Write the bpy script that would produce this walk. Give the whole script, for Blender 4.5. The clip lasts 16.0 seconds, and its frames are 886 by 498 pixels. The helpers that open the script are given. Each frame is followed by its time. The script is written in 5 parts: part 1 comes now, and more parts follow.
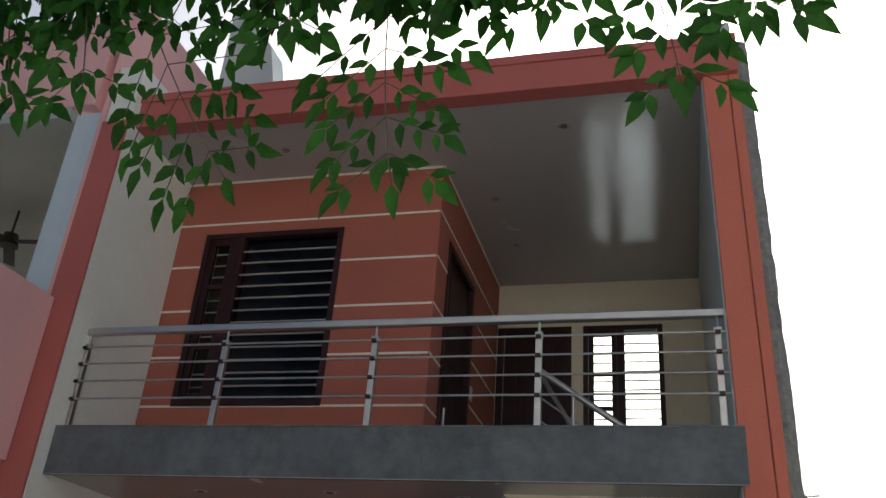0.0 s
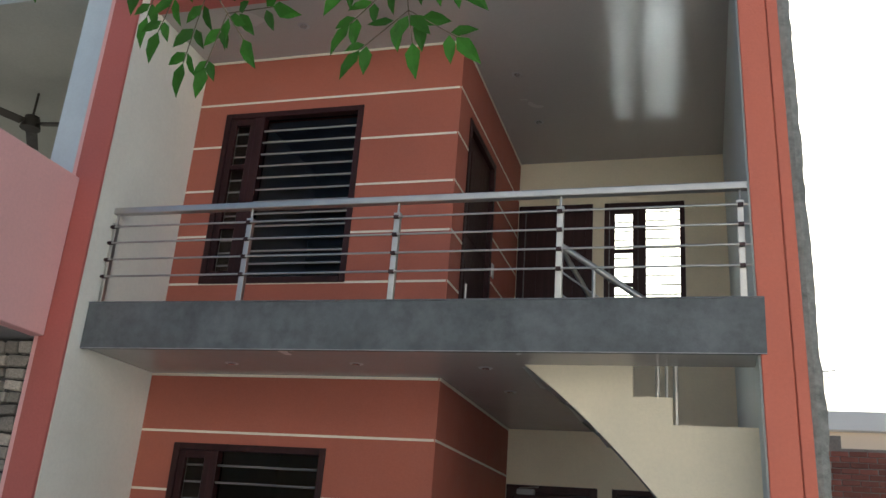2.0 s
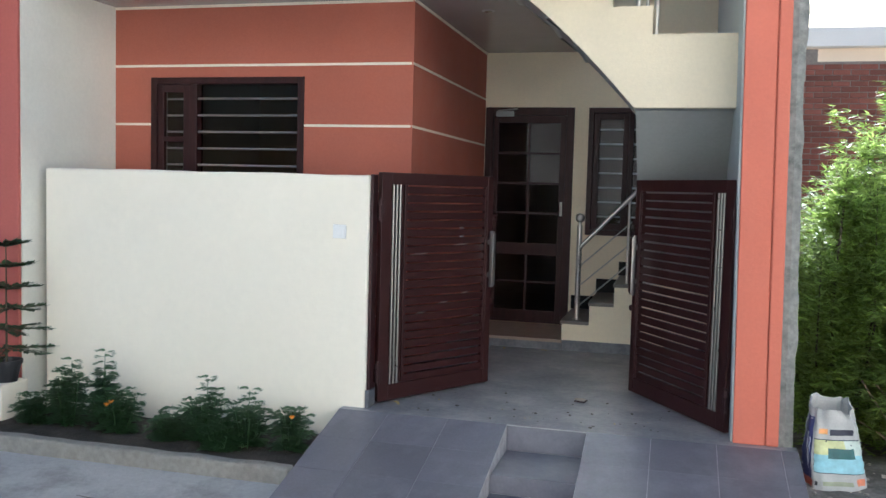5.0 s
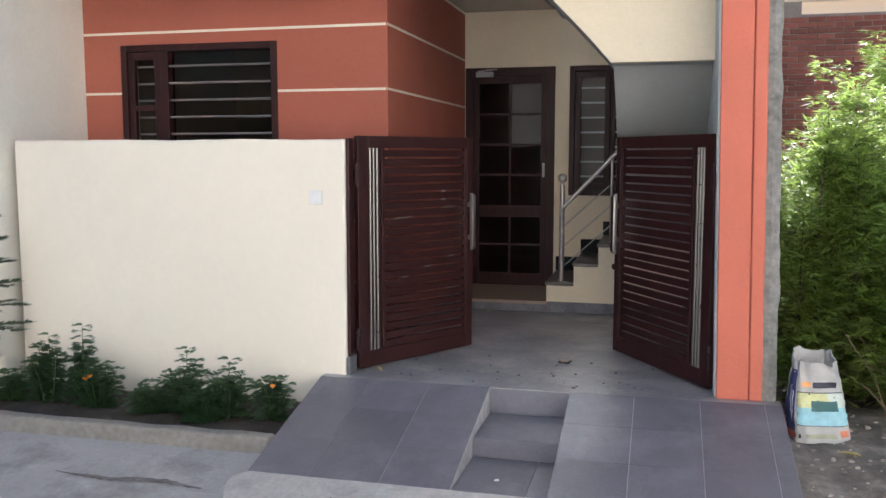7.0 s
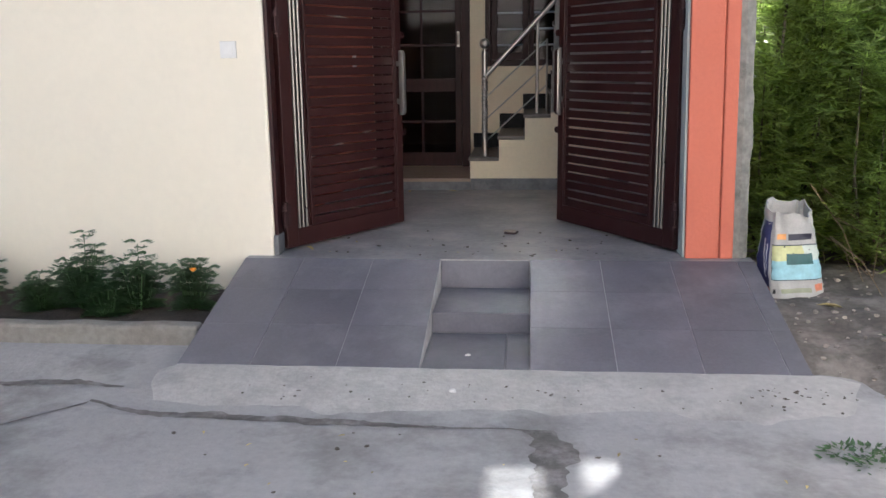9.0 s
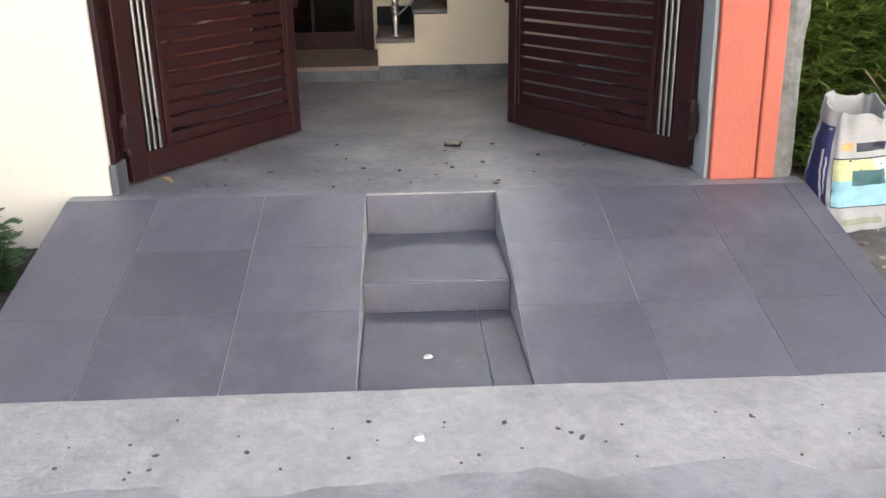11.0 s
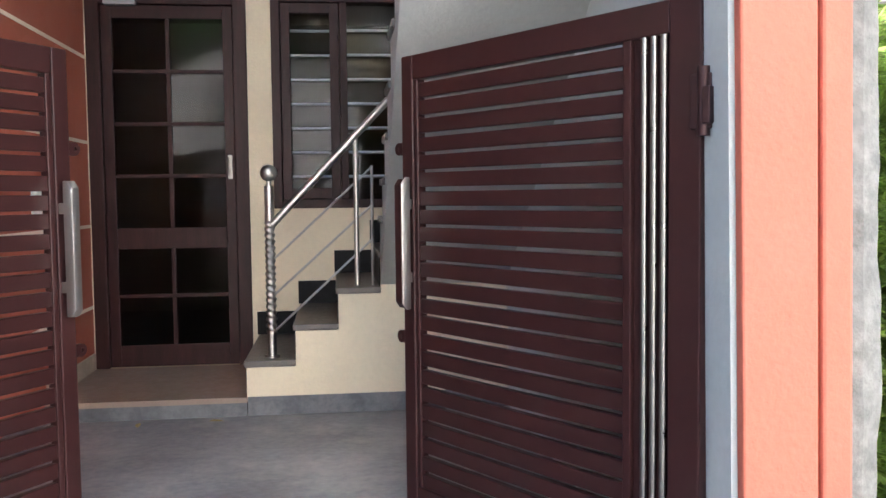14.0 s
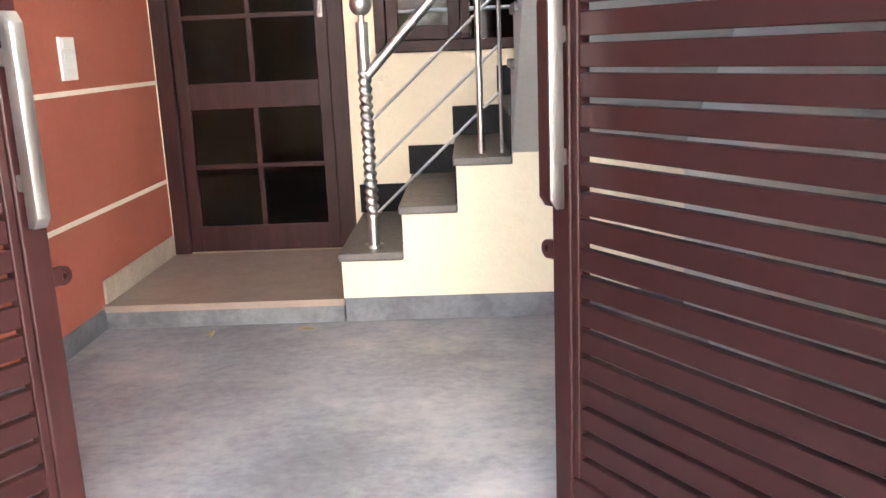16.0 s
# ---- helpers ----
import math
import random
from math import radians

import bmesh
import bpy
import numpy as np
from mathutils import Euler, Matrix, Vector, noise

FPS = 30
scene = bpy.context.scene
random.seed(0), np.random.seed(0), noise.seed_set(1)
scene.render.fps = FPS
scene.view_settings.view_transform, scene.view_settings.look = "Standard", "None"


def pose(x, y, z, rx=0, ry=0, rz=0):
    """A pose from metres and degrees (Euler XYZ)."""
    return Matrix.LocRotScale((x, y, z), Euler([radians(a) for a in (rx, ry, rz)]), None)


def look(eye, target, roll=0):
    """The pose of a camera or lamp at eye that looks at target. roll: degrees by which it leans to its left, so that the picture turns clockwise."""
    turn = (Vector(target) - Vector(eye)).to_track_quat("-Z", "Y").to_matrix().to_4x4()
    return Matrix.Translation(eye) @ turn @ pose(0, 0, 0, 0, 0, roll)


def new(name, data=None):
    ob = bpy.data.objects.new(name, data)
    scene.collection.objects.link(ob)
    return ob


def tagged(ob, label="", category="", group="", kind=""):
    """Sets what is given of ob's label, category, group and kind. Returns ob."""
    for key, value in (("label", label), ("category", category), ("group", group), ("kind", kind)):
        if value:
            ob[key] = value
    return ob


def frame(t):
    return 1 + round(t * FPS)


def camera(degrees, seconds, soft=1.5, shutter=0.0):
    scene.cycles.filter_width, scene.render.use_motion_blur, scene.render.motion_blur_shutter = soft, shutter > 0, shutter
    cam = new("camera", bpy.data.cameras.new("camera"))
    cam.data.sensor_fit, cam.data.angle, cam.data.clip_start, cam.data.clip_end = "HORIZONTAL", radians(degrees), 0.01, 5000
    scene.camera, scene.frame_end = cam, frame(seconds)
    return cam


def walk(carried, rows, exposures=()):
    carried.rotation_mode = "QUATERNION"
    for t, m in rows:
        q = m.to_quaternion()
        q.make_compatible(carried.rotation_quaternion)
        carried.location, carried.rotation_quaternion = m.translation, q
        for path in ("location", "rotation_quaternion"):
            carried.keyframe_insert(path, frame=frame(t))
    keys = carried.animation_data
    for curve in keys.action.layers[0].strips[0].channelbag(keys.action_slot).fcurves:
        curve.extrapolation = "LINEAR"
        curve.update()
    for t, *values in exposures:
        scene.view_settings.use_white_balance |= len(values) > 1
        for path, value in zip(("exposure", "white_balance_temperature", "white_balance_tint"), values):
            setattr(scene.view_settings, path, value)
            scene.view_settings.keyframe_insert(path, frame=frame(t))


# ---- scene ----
cam = camera(53.7, 16.0)
PATH = [
    (0, (1.842, -5.184, 1.549), (1.339, -3.473, 2.455), 4.6),
    (0.5, (1.839, -5.183, 1.543), (1.329, -3.467, 2.435), 4.7),
    (1, (1.825, -5.19, 1.52), (1.294, -3.438, 2.325), 4.6),
    (1.5, (1.833, -5.183, 1.502), (1.284, -3.398, 2.218), 4.6),
    (2, (1.839, -5.174, 1.496), (1.28, -3.37, 2.156), 4.4),
    (2.5, (1.837, -5.183, 1.49), (1.275, -3.362, 2.094), 4.2),
    (3, (1.833, -5.165, 1.474), (1.269, -3.308, 1.955), 4.3),
    (3.5, (1.832, -5.161, 1.449), (1.286, -3.264, 1.772), 3.3),
    (4, (1.828, -5.14, 1.413), (1.297, -3.218, 1.565), 2.2),
    (4.5, (1.846, -5.109, 1.431), (1.324, -3.179, 1.379), 2.1),
    (4.7, (1.84, -5.116, 1.397), (1.326, -3.186, 1.3), 1.9),
    (7, (1.902, -5.023, 1.354), (1.416, -3.095, 1.142), -0.0),
    (7.5, (1.772, -5.009, 1.35), (1.328, -3.071, 1.133), -1.0),
    (8, (1.606, -4.97, 1.325), (1.273, -3.008, 1.131), -1.5),
    (8.5, (1.494, -4.9, 1.237), (1.234, -2.935, 0.973), -0.7),
    (8.8, (1.432, -4.65, 1.1), (1.206, -2.696, 0.766), -0.7),
    (9, (1.385, -4.571, 1.022), (1.197, -2.624, 0.604), -0.8),
    (9.2, (1.313, -4.368, 0.986), (1.187, -2.419, 0.554), -1.3),
    (11.3, (1.043, -2.963, 0.879), (1.175, -1.099, 0.167), -0.4),
    (11.5, (1.017, -2.859, 0.878), (1.186, -1.001, 0.157), -0.3),
    (12, (1.107, -2.651, 0.938), (1.295, -0.736, 0.393), -0.8),
    (12.5, (1.245, -2.422, 1.014), (1.405, -0.452, 0.708), -1.3),
    (13, (1.28, -2.166, 1.048), (1.442, -0.177, 0.913), 0.3),
    (13.5, (1.278, -1.933, 1.082), (1.486, 0.056, 1.042), 0.6),
    (14, (1.378, -1.71, 1.039), (1.615, 0.272, 0.919), -0.6),
    (14.5, (1.496, -1.443, 1.024), (1.731, 0.53, 0.806), -2.0),
    (15, (1.503, -1.128, 0.98), (1.678, 0.842, 0.681), -2.5),
    (15.5, (1.479, -0.84, 0.999), (1.516, 1.122, 0.608), -3.1),
    (16, (1.42, -0.657, 1.003), (1.354, 1.29, 0.551), -2.4),
]
EXPOSURES = [(0, -0.74, 5650, 5), (1.5, -0.3, 5650, 3), (2.5, 0.33, 5700, 2), (3.5, 0.66, 5400, 0), (4.7, 0.86, 5400, 2), (7, 0.93, 5850, 9), (9, 0.94, 5950, 10), (11.5, 1.72, 6250, 10), (12.0, 2.0, 6750, 10), (12.5, 2.5, 7500, 10), (13, 2.78, 7300, 12), (13.5, 2.45, 6050, 10), (14, 2.17, 5750, 9), (14.5, 2.03, 5650, 8), (15.2, 2.82, 6150, 10), (16, 3.33, 6100, 10)]
walk(cam, [(t, look(eye, target, roll)) for t, eye, target, roll in PATH], EXPOSURES)

# ---- light ----
SUN_ELEV, SUN_AZ = radians(35.9), radians(92.6)   # azimuth counted from +x towards +y
world = bpy.data.worlds.new("world")
scene.world = world
world.use_nodes = True
wn = world.node_tree.nodes
sky = wn.new("ShaderNodeTexSky")
sky.sky_type = "NISHITA"
sky.sun_disc = False
sky.sun_elevation = SUN_ELEV
sky.sun_rotation = radians(90) - SUN_AZ
sky.air_density, sky.dust_density, sky.ozone_density = 1.0, 8.0, 1.0
wn["Background"].inputs["Strength"].default_value = 0.15
world.node_tree.links.new(sky.outputs[0], wn["Background"].inputs["Color"])
sun = new("sun", bpy.data.lights.new("sun", "SUN"))
sun.data.energy, sun.data.angle, sun.data.color = 5.0, radians(0.6), (1.0, 0.96, 0.9)
sun_dir = Vector((math.cos(SUN_ELEV) * math.cos(SUN_AZ), math.cos(SUN_ELEV) * math.sin(SUN_AZ), math.sin(SUN_ELEV)))
sun.matrix_world = look(sun_dir * 30, (0, 0, 0))


# ---- materials ----
def mat(name, color, rough=0.7, metal=0.0, var=0.15, scale=3.0, fine=40.0, bump=0.15, bump_scale=60.0, stain=None, stain_amount=0.0, stain_scale=1.5, spec=0.5, random_amount=0.0, stretch=(1, 1, 1), island=False):
    """Painted or plain surface: base colour with variation at two scales, optional stains, and fine relief."""
    m = bpy.data.materials.new(name)
    m.use_nodes = True
    nt = m.node_tree
    n, l = nt.nodes, nt.links
    b = n["Principled BSDF"]
    b.inputs["Roughness"].default_value = rough
    b.inputs["Metallic"].default_value = metal
    b.inputs["Specular IOR Level"].default_value = spec
    tc = n.new("ShaderNodeTexCoord")
    mp = n.new("ShaderNodeMapping")
    mp.inputs["Scale"].default_value = stretch
    l.new(tc.outputs["Object"], mp.inputs["Vector"])

    def tex(sc, detail=4.0, rgh=0.6):
        t = n.new("ShaderNodeTexNoise")
        t.inputs["Scale"].default_value = sc
        t.inputs["Detail"].default_value = detail
        t.inputs["Roughness"].default_value = rgh
        l.new(mp.outputs[0], t.inputs["Vector"])
        return t.outputs["Fac"]

    def rng(src, a, c, lo=0.3, hi=0.7):
        r = n.new("ShaderNodeMapRange")
        r.inputs["From Min"].default_value, r.inputs["From Max"].default_value = lo, hi
        r.inputs["To Min"].default_value, r.inputs["To Max"].default_value = a, c
        l.new(src, r.inputs["Value"])
        return r.outputs["Result"]

    def mul(a, c):
        q = n.new("ShaderNodeMath")
        q.operation = "MULTIPLY"
        l.new(a, q.inputs[0])
        l.new(c, q.inputs[1])
        return q.outputs[0]

    f = mul(rng(tex(scale), 1 - var, 1 + var), rng(tex(fine, 3.0), 1 - var * 0.6, 1 + var * 0.6))
    if random_amount:
        if island:
            oi = n.new("ShaderNodeNewGeometry").outputs["Random Per Island"]
        else:
            oi = n.new("ShaderNodeObjectInfo").outputs["Random"]
        f = mul(f, rng(oi, 1 - random_amount, 1 + random_amount, 0.0, 1.0))
    base = n.new("ShaderNodeMix")
    base.data_type = "RGBA"
    base.blend_type = "MULTIPLY"
    base.inputs["Factor"].default_value = 1.0
    base.inputs["A"].default_value = (*color, 1)
    comb = n.new("ShaderNodeCombineColor")
    for c in range(3):
        l.new(f, comb.inputs[c])
    l.new(comb.outputs[0], base.inputs["B"])
    out = base.outputs["Result"]
    if stain:
        st = n.new("ShaderNodeMix")
        st.data_type = "RGBA"
        l.new(rng(tex(stain_scale, 6.0, 0.7), 0.0, stain_amount, 0.48, 0.68), st.inputs["Factor"])
        l.new(out, st.inputs["A"])
        st.inputs["B"].default_value = (*stain, 1)
        out = st.outputs["Result"]
    l.new(out, b.inputs["Base Color"])
    l.new(rng(tex(scale * 4), max(rough - 0.08, 0.02), min(rough + 0.08, 1.0)), b.inputs["Roughness"])
    if bump:
        bp = n.new("ShaderNodeBump")
        bp.inputs["Strength"].default_value = bump
        bp.inputs["Distance"].default_value = 0.01
        l.new(tex(bump_scale, 5.0), bp.inputs["Height"])
        l.new(bp.outputs[0], b.inputs["Normal"])
    return m


def glass_mat(name, color, rough=0.05, ior=1.45):
    m = bpy.data.materials.new(name)
    m.use_nodes = True
    b = m.node_tree.nodes["Principled BSDF"]
    b.inputs["Base Color"].default_value = (*color, 1)
    b.inputs["Roughness"].default_value = rough
    b.inputs["Transmission Weight"].default_value = 1.0
    b.inputs["IOR"].default_value = ior
    return m


def leaf_mat(name, color, translucent=0.35, var=0.35, rough=0.5, island=True):
    m = mat(name, color, rough, var=0.2, scale=8, random_amount=var, bump=0, island=island)
    nt = m.node_tree
    n, l = nt.nodes, nt.links
    b = n["Principled BSDF"]
    t = n.new("ShaderNodeBsdfTranslucent")
    src = b.inputs["Base Color"].links[0].from_socket
    l.new(src, t.inputs["Color"])
    mx = n.new("ShaderNodeMixShader")
    mx.inputs[0].default_value = translucent
    l.new(b.outputs[0], mx.inputs[1])
    l.new(t.outputs[0], mx.inputs[2])
    l.new(mx.outputs[0], n["Material Output"].inputs["Surface"])
    return m


M_TERRA = mat("terracotta_paint", (0.38, 0.112, 0.071), 0.75, var=0.07, scale=1.3, fine=60, bump=0.25, bump_scale=90)
M_CREAM = mat("cream_paint", (0.76, 0.665, 0.49), 0.75, var=0.05, scale=1.0, fine=40, bump=0.25, bump_scale=70, stain=(0.55, 0.5, 0.4), stain_amount=0.15)
M_WALLCREAM = mat("boundary_wall_paint", (0.85, 0.79, 0.66), 0.8, var=0.03, scale=1.2, fine=20, bump=0.18, bump_scale=18, stain=(0.7, 0.62, 0.5), stain_amount=0.12, stain_scale=2.5)
M_BLUEGREY = mat("pale_blue_grey_paint", (0.52, 0.57, 0.56), 0.75, var=0.05, scale=1.2, bump=0.25, stain=(0.5, 0.46, 0.36), stain_amount=0.3, stain_scale=1.2)
M_SALMON = mat("salmon_orange_paint", (0.54, 0.148, 0.092), 0.7, var=0.05, scale=1.2, fine=50, bump=0.3, bump_scale=60)
M_REDFRAME = mat("brick_red_paint", (0.45, 0.12, 0.098), 0.7, var=0.07, scale=1.2, fine=50, bump=0.3, bump_scale=60)
M_PINK = mat("pink_paint", (0.8, 0.45, 0.42), 0.75, var=0.05, scale=0.8, bump=0.25)
M_WHITELINE = mat("cream_line_paint", (0.78, 0.72, 0.6), 0.7, var=0.05, bump=0.1)
M_CEILING = mat("ceiling_gloss_paint", (0.45, 0.42, 0.39), 0.21, var=0.04, scale=0.2, bump=0)
M_SLABGREY = mat("grey_cement_plaster", (0.105, 0.112, 0.115), 0.7, var=0.25, scale=2.5, fine=14, bump=0.4, bump_scale=40, stain=(0.19, 0.2, 0.2), stain_amount=0.5, stain_scale=3.0)
M_CONCRETE = mat("raw_concrete", (0.24, 0.235, 0.215), 0.95, var=0.3, scale=5, fine=30, bump=1.0, bump_scale=22, stain=(0.07, 0.072, 0.065), stain_amount=0.85, stain_scale=5)
M_ROAD = mat("road_concrete", (0.4, 0.395, 0.385), 0.9, var=0.12, scale=0.9, fine=30, bump=0.5, bump_scale=45, stain=(0.16, 0.155, 0.145), stain_amount=0.75, stain_scale=1.6)
M_APRON = mat("apron_concrete", (0.47, 0.46, 0.435), 0.9, var=0.14, scale=2.2, fine=35, bump=0.7, bump_scale=40, stain=(0.22, 0.21, 0.2), stain_amount=0.6, stain_scale=2.3)
M_PORCH = mat("porch_cement_floor", (0.27, 0.267, 0.275), 0.4, var=0.3, scale=2.6, fine=30, bump=0.15, bump_scale=26, stain=(0.5, 0.48, 0.44), stain_amount=0.7, stain_scale=2.8, stretch=(0.9, 1, 1))
M_TILE = mat("slate_grey_tile", (0.135, 0.132, 0.157), 0.5, var=0.12, scale=3.5, fine=60, bump=0.18, bump_scale=80, stain=(0.25, 0.252, 0.27), stain_amount=0.4, stain_scale=2.6, random_amount=0.13)
M_GROUT = mat("tile_grout", (0.38, 0.37, 0.37), 0.9, var=0.2, scale=9)
M_GRANITE = mat("brown_granite", (0.12, 0.1, 0.088), 0.35, var=0.12, scale=14, fine=160, bump=0.02)
M_PLATFORM = mat("tan_granite", (0.3, 0.225, 0.175), 0.4, var=0.1, scale=10, fine=160, bump=0.02)
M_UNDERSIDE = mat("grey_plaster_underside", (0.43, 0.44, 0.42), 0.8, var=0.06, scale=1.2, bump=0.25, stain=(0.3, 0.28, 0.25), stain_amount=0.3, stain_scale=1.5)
M_BLACKGRANITE = mat("black_granite", (0.007, 0.007, 0.008), 0.35, var=0.3, scale=30, fine=150, bump=0, spec=0.08)
M_SLATE = mat("slate_skirting", (0.12, 0.125, 0.135), 0.6, var=0.2, scale=5, bump=0.2, stain=(0.25, 0.25, 0.25), stain_amount=0.4, stain_scale=5)
M_MAROON = mat("maroon_gate_enamel", (0.033, 0.011, 0.0105), 0.38, var=0.12, scale=3, fine=30, bump=0.04, bump_scale=30, spec=0.3)
M_WOOD = mat("dark_stained_wood", (0.03, 0.0085, 0.008), 0.45, var=0.35, scale=4, fine=40, bump=0.1, bump_scale=30, stretch=(6, 6, 0.6), spec=0.25)
M_STEEL = mat("stainless_steel", (0.52, 0.5, 0.465), 0.38, 1.0, var=0.05, scale=6, bump=0)
M_BARSTEEL = mat("brushed_bar_steel", (0.27, 0.26, 0.24), 0.34, 1.0, var=0.05, scale=5, bump=0)
M_DARKMETAL = mat("hinge_metal", (0.05, 0.025, 0.025), 0.5, 0.6, var=0.2, bump=0.1)
M_WHITEPLASTIC = mat("white_plastic", (0.78, 0.77, 0.74), 0.35, var=0.03, bump=0)
M_GREYPLASTIC = mat("grey_plastic", (0.35, 0.35, 0.35), 0.4, var=0.03, bump=0)
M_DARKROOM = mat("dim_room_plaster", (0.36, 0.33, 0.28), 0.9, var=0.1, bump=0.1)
M_SOIL = mat("dark_soil", (0.05, 0.04, 0.03), 0.95, var=0.4, scale=8, fine=60, bump=1.0, bump_scale=30)
M_DIRT = mat("stony_dirt", (0.16, 0.14, 0.118), 0.95, var=0.35, scale=3, fine=30, bump=1.0, bump_scale=22, stain=(0.34, 0.31, 0.27), stain_amount=0.7, stain_scale=6)
M_GROUND = mat("dry_ground", (0.2, 0.17, 0.13), 0.95, var=0.25, scale=0.4, fine=5, bump=0.5)
M_GLASS = glass_mat("window_glass", (0.85, 0.9, 0.88))
M_DARKGLASS = glass_mat("smoked_glass", (0.42, 0.37, 0.34), ior=1.25)
M_BRICK = mat("old_red_brick", (0.22, 0.075, 0.055), 0.9, var=0.2, scale=4, bump=0.5, random_amount=0.3)
M_MORTAR = mat("grey_mortar", (0.24, 0.2, 0.18), 0.95, var=0.2, bump=0.5)


# ---- building helpers ----
def box(bm, x0, x1, y0, y1, z0, z1, bevel=0.0, m=None):
    vs = [bm.verts.new((x, y, z)) for x in (x0, x1) for y in (y0, y1) for z in (z0, z1)]
    fs = [bm.faces.new([vs[i] for i in q]) for q in ((0, 1, 3, 2), (4, 6, 7, 5), (0, 4, 5, 1), (2, 3, 7, 6), (0, 2, 6, 4), (1, 5, 7, 3))]
    if m is not None:
        for v in vs:
            v.co = m @ v.co
    if bevel:
        es = {e for f in fs for e in f.edges}
        bmesh.ops.bevel(bm, geom=list(es), offset=bevel, segments=2, affect="EDGES", profile=0.5)
    return vs


def solid(bm, xs, ys, zs, filled):
    """Boundary faces of the grid cells for which filled(x, y, z) of the cell's middle holds."""
    nx, ny, nz = len(xs) - 1, len(ys) - 1, len(zs) - 1
    on = {}
    for i in range(nx):
        for j in range(ny):
            for k in range(nz):
                on[i, j, k] = filled((xs[i] + xs[i + 1]) / 2, (ys[j] + ys[j + 1]) / 2, (zs[k] + zs[k + 1]) / 2)
    verts = {}

    def v(i, j, k):
        if (i, j, k) not in verts:
            verts[i, j, k] = bm.verts.new((xs[i], ys[j], zs[k]))
        return verts[i, j, k]

    for (i, j, k), full in on.items():
        if not full:
            continue
        for (a, b, c), q in (((-1, 0, 0), ((0, 0, 0), (0, 0, 1), (0, 1, 1), (0, 1, 0))), ((1, 0, 0), ((1, 0, 0), (1, 1, 0), (1, 1, 1), (1, 0, 1))),
                             ((0, -1, 0), ((0, 0, 0), (1, 0, 0), (1, 0, 1), (0, 0, 1))), ((0, 1, 0), ((0, 1, 0), (0, 1, 1), (1, 1, 1), (1, 1, 0))),
                             ((0, 0, -1), ((0, 0, 0), (0, 1, 0), (1, 1, 0), (1, 0, 0))), ((0, 0, 1), ((0, 0, 1), (1, 0, 1), (1, 1, 1), (0, 1, 1)))):
            if not on.get((i + a, j + b, k + c)):
                bm.faces.new([v(i + p, j + q2, k + r) for p, q2, r in q])


def cyl(bm, a, b, r, seg=12, r2=None):
    a, b = Vector(a), Vector(b)
    d = b - a
    m = Matrix.Translation((a + b) / 2) @ d.to_track_quat("Z", "Y").to_matrix().to_4x4()
    bmesh.ops.create_cone(bm, cap_ends=True, segments=seg, radius1=r, radius2=r if r2 is None else r2, depth=d.length, matrix=m)


def ball(bm, c, r, seg=16):
    bmesh.ops.create_uvsphere(bm, u_segments=seg, v_segments=seg // 2, radius=r, matrix=Matrix.Translation(c))


def extrude_xz(bm, pts, y0, y1):
    """A prism with the outline pts in x and z, from y0 to y1."""
    a = [bm.verts.new((x, y0, z)) for x, z in pts]
    b = [bm.verts.new((x, y1, z)) for x, z in pts]
    bm.faces.new(a)
    bm.faces.new(b[::-1])
    for i in range(len(pts)):
        j = (i + 1) % len(pts)
        bm.faces.new((a[j], a[i], b[i], b[j]))
    bmesh.ops.recalc_face_normals(bm, faces=bm.faces[:])


def finish(name, bm, material, smooth=False):
    bmesh.ops.recalc_face_normals(bm, faces=bm.faces[:])
    me = bpy.data.meshes.new(name)
    bm.to_mesh(me)
    bm.free()
    for mt in (material if isinstance(material, (list, tuple)) else [material]):
        me.materials.append(mt)
    if smooth:
        for p in me.polygons:
            p.use_smooth = True
        me.set_sharp_from_angle(angle=radians(40))
    return me


def part(name, bm, material, parent, label="", smooth=False):
    ob = new(name, finish(name, bm, material, smooth))
    ob.parent = parent
    return tagged(ob, label)


def structure(name, bm, material, label, category, smooth=False):
    return tagged(new(name, finish(name, bm, material, smooth)), label, category, kind="structure")


def thing(name, loc, label, category, group="", rz=0.0):
    ob = new(name)
    ob.matrix_basis = pose(*loc, 0, 0, rz)
    ob.empty_display_size = 0.1
    return tagged(ob, label, category, group)


def B():
    return bmesh.new()


def lean(bm):
    """The east wall leans inwards a little over its height."""
    for v in bm.verts:
        v.co.x -= 0.0175 * max(v.co.z, 0.0)


def boxpart(name, dims, material, parent, label="", bevel=0.0, smooth=False):
    bm = B()
    box(bm, *dims, bevel=bevel)
    return part(name, bm, material, parent, label, smooth)


# ---- main measures ----
XW, XE = -2.41, 2.205       # inner faces of the side walls
YF, YB = 0.895, 3.348       # painted front wall, back wall
ZS0, ZS1 = 2.715, 3.03      # balcony slab
ZC = 5.57                   # upper ceiling
ROAD = -0.30

# ---- ground ----
bm = B()
box(bm, -300, 300, -300, 300, ROAD - 0.4, ROAD - 0.02)
structure("ground", bm, M_GROUND, "dry earth ground reaching to the horizon", "ground")
def grid_sheet(bm, x0, x1, y0, y1, nx, ny, height):
    g = [[bm.verts.new((x0 + (x1 - x0) * i / nx, y0 + (y1 - y0) * j / ny, height(x0 + (x1 - x0) * i / nx, y0 + (y1 - y0) * j / ny))) for j in range(ny + 1)] for i in range(nx + 1)]
    for i in range(nx):
        for j in range(ny):
            bm.faces.new((g[i][j], g[i + 1][j], g[i + 1][j + 1], g[i][j + 1]))


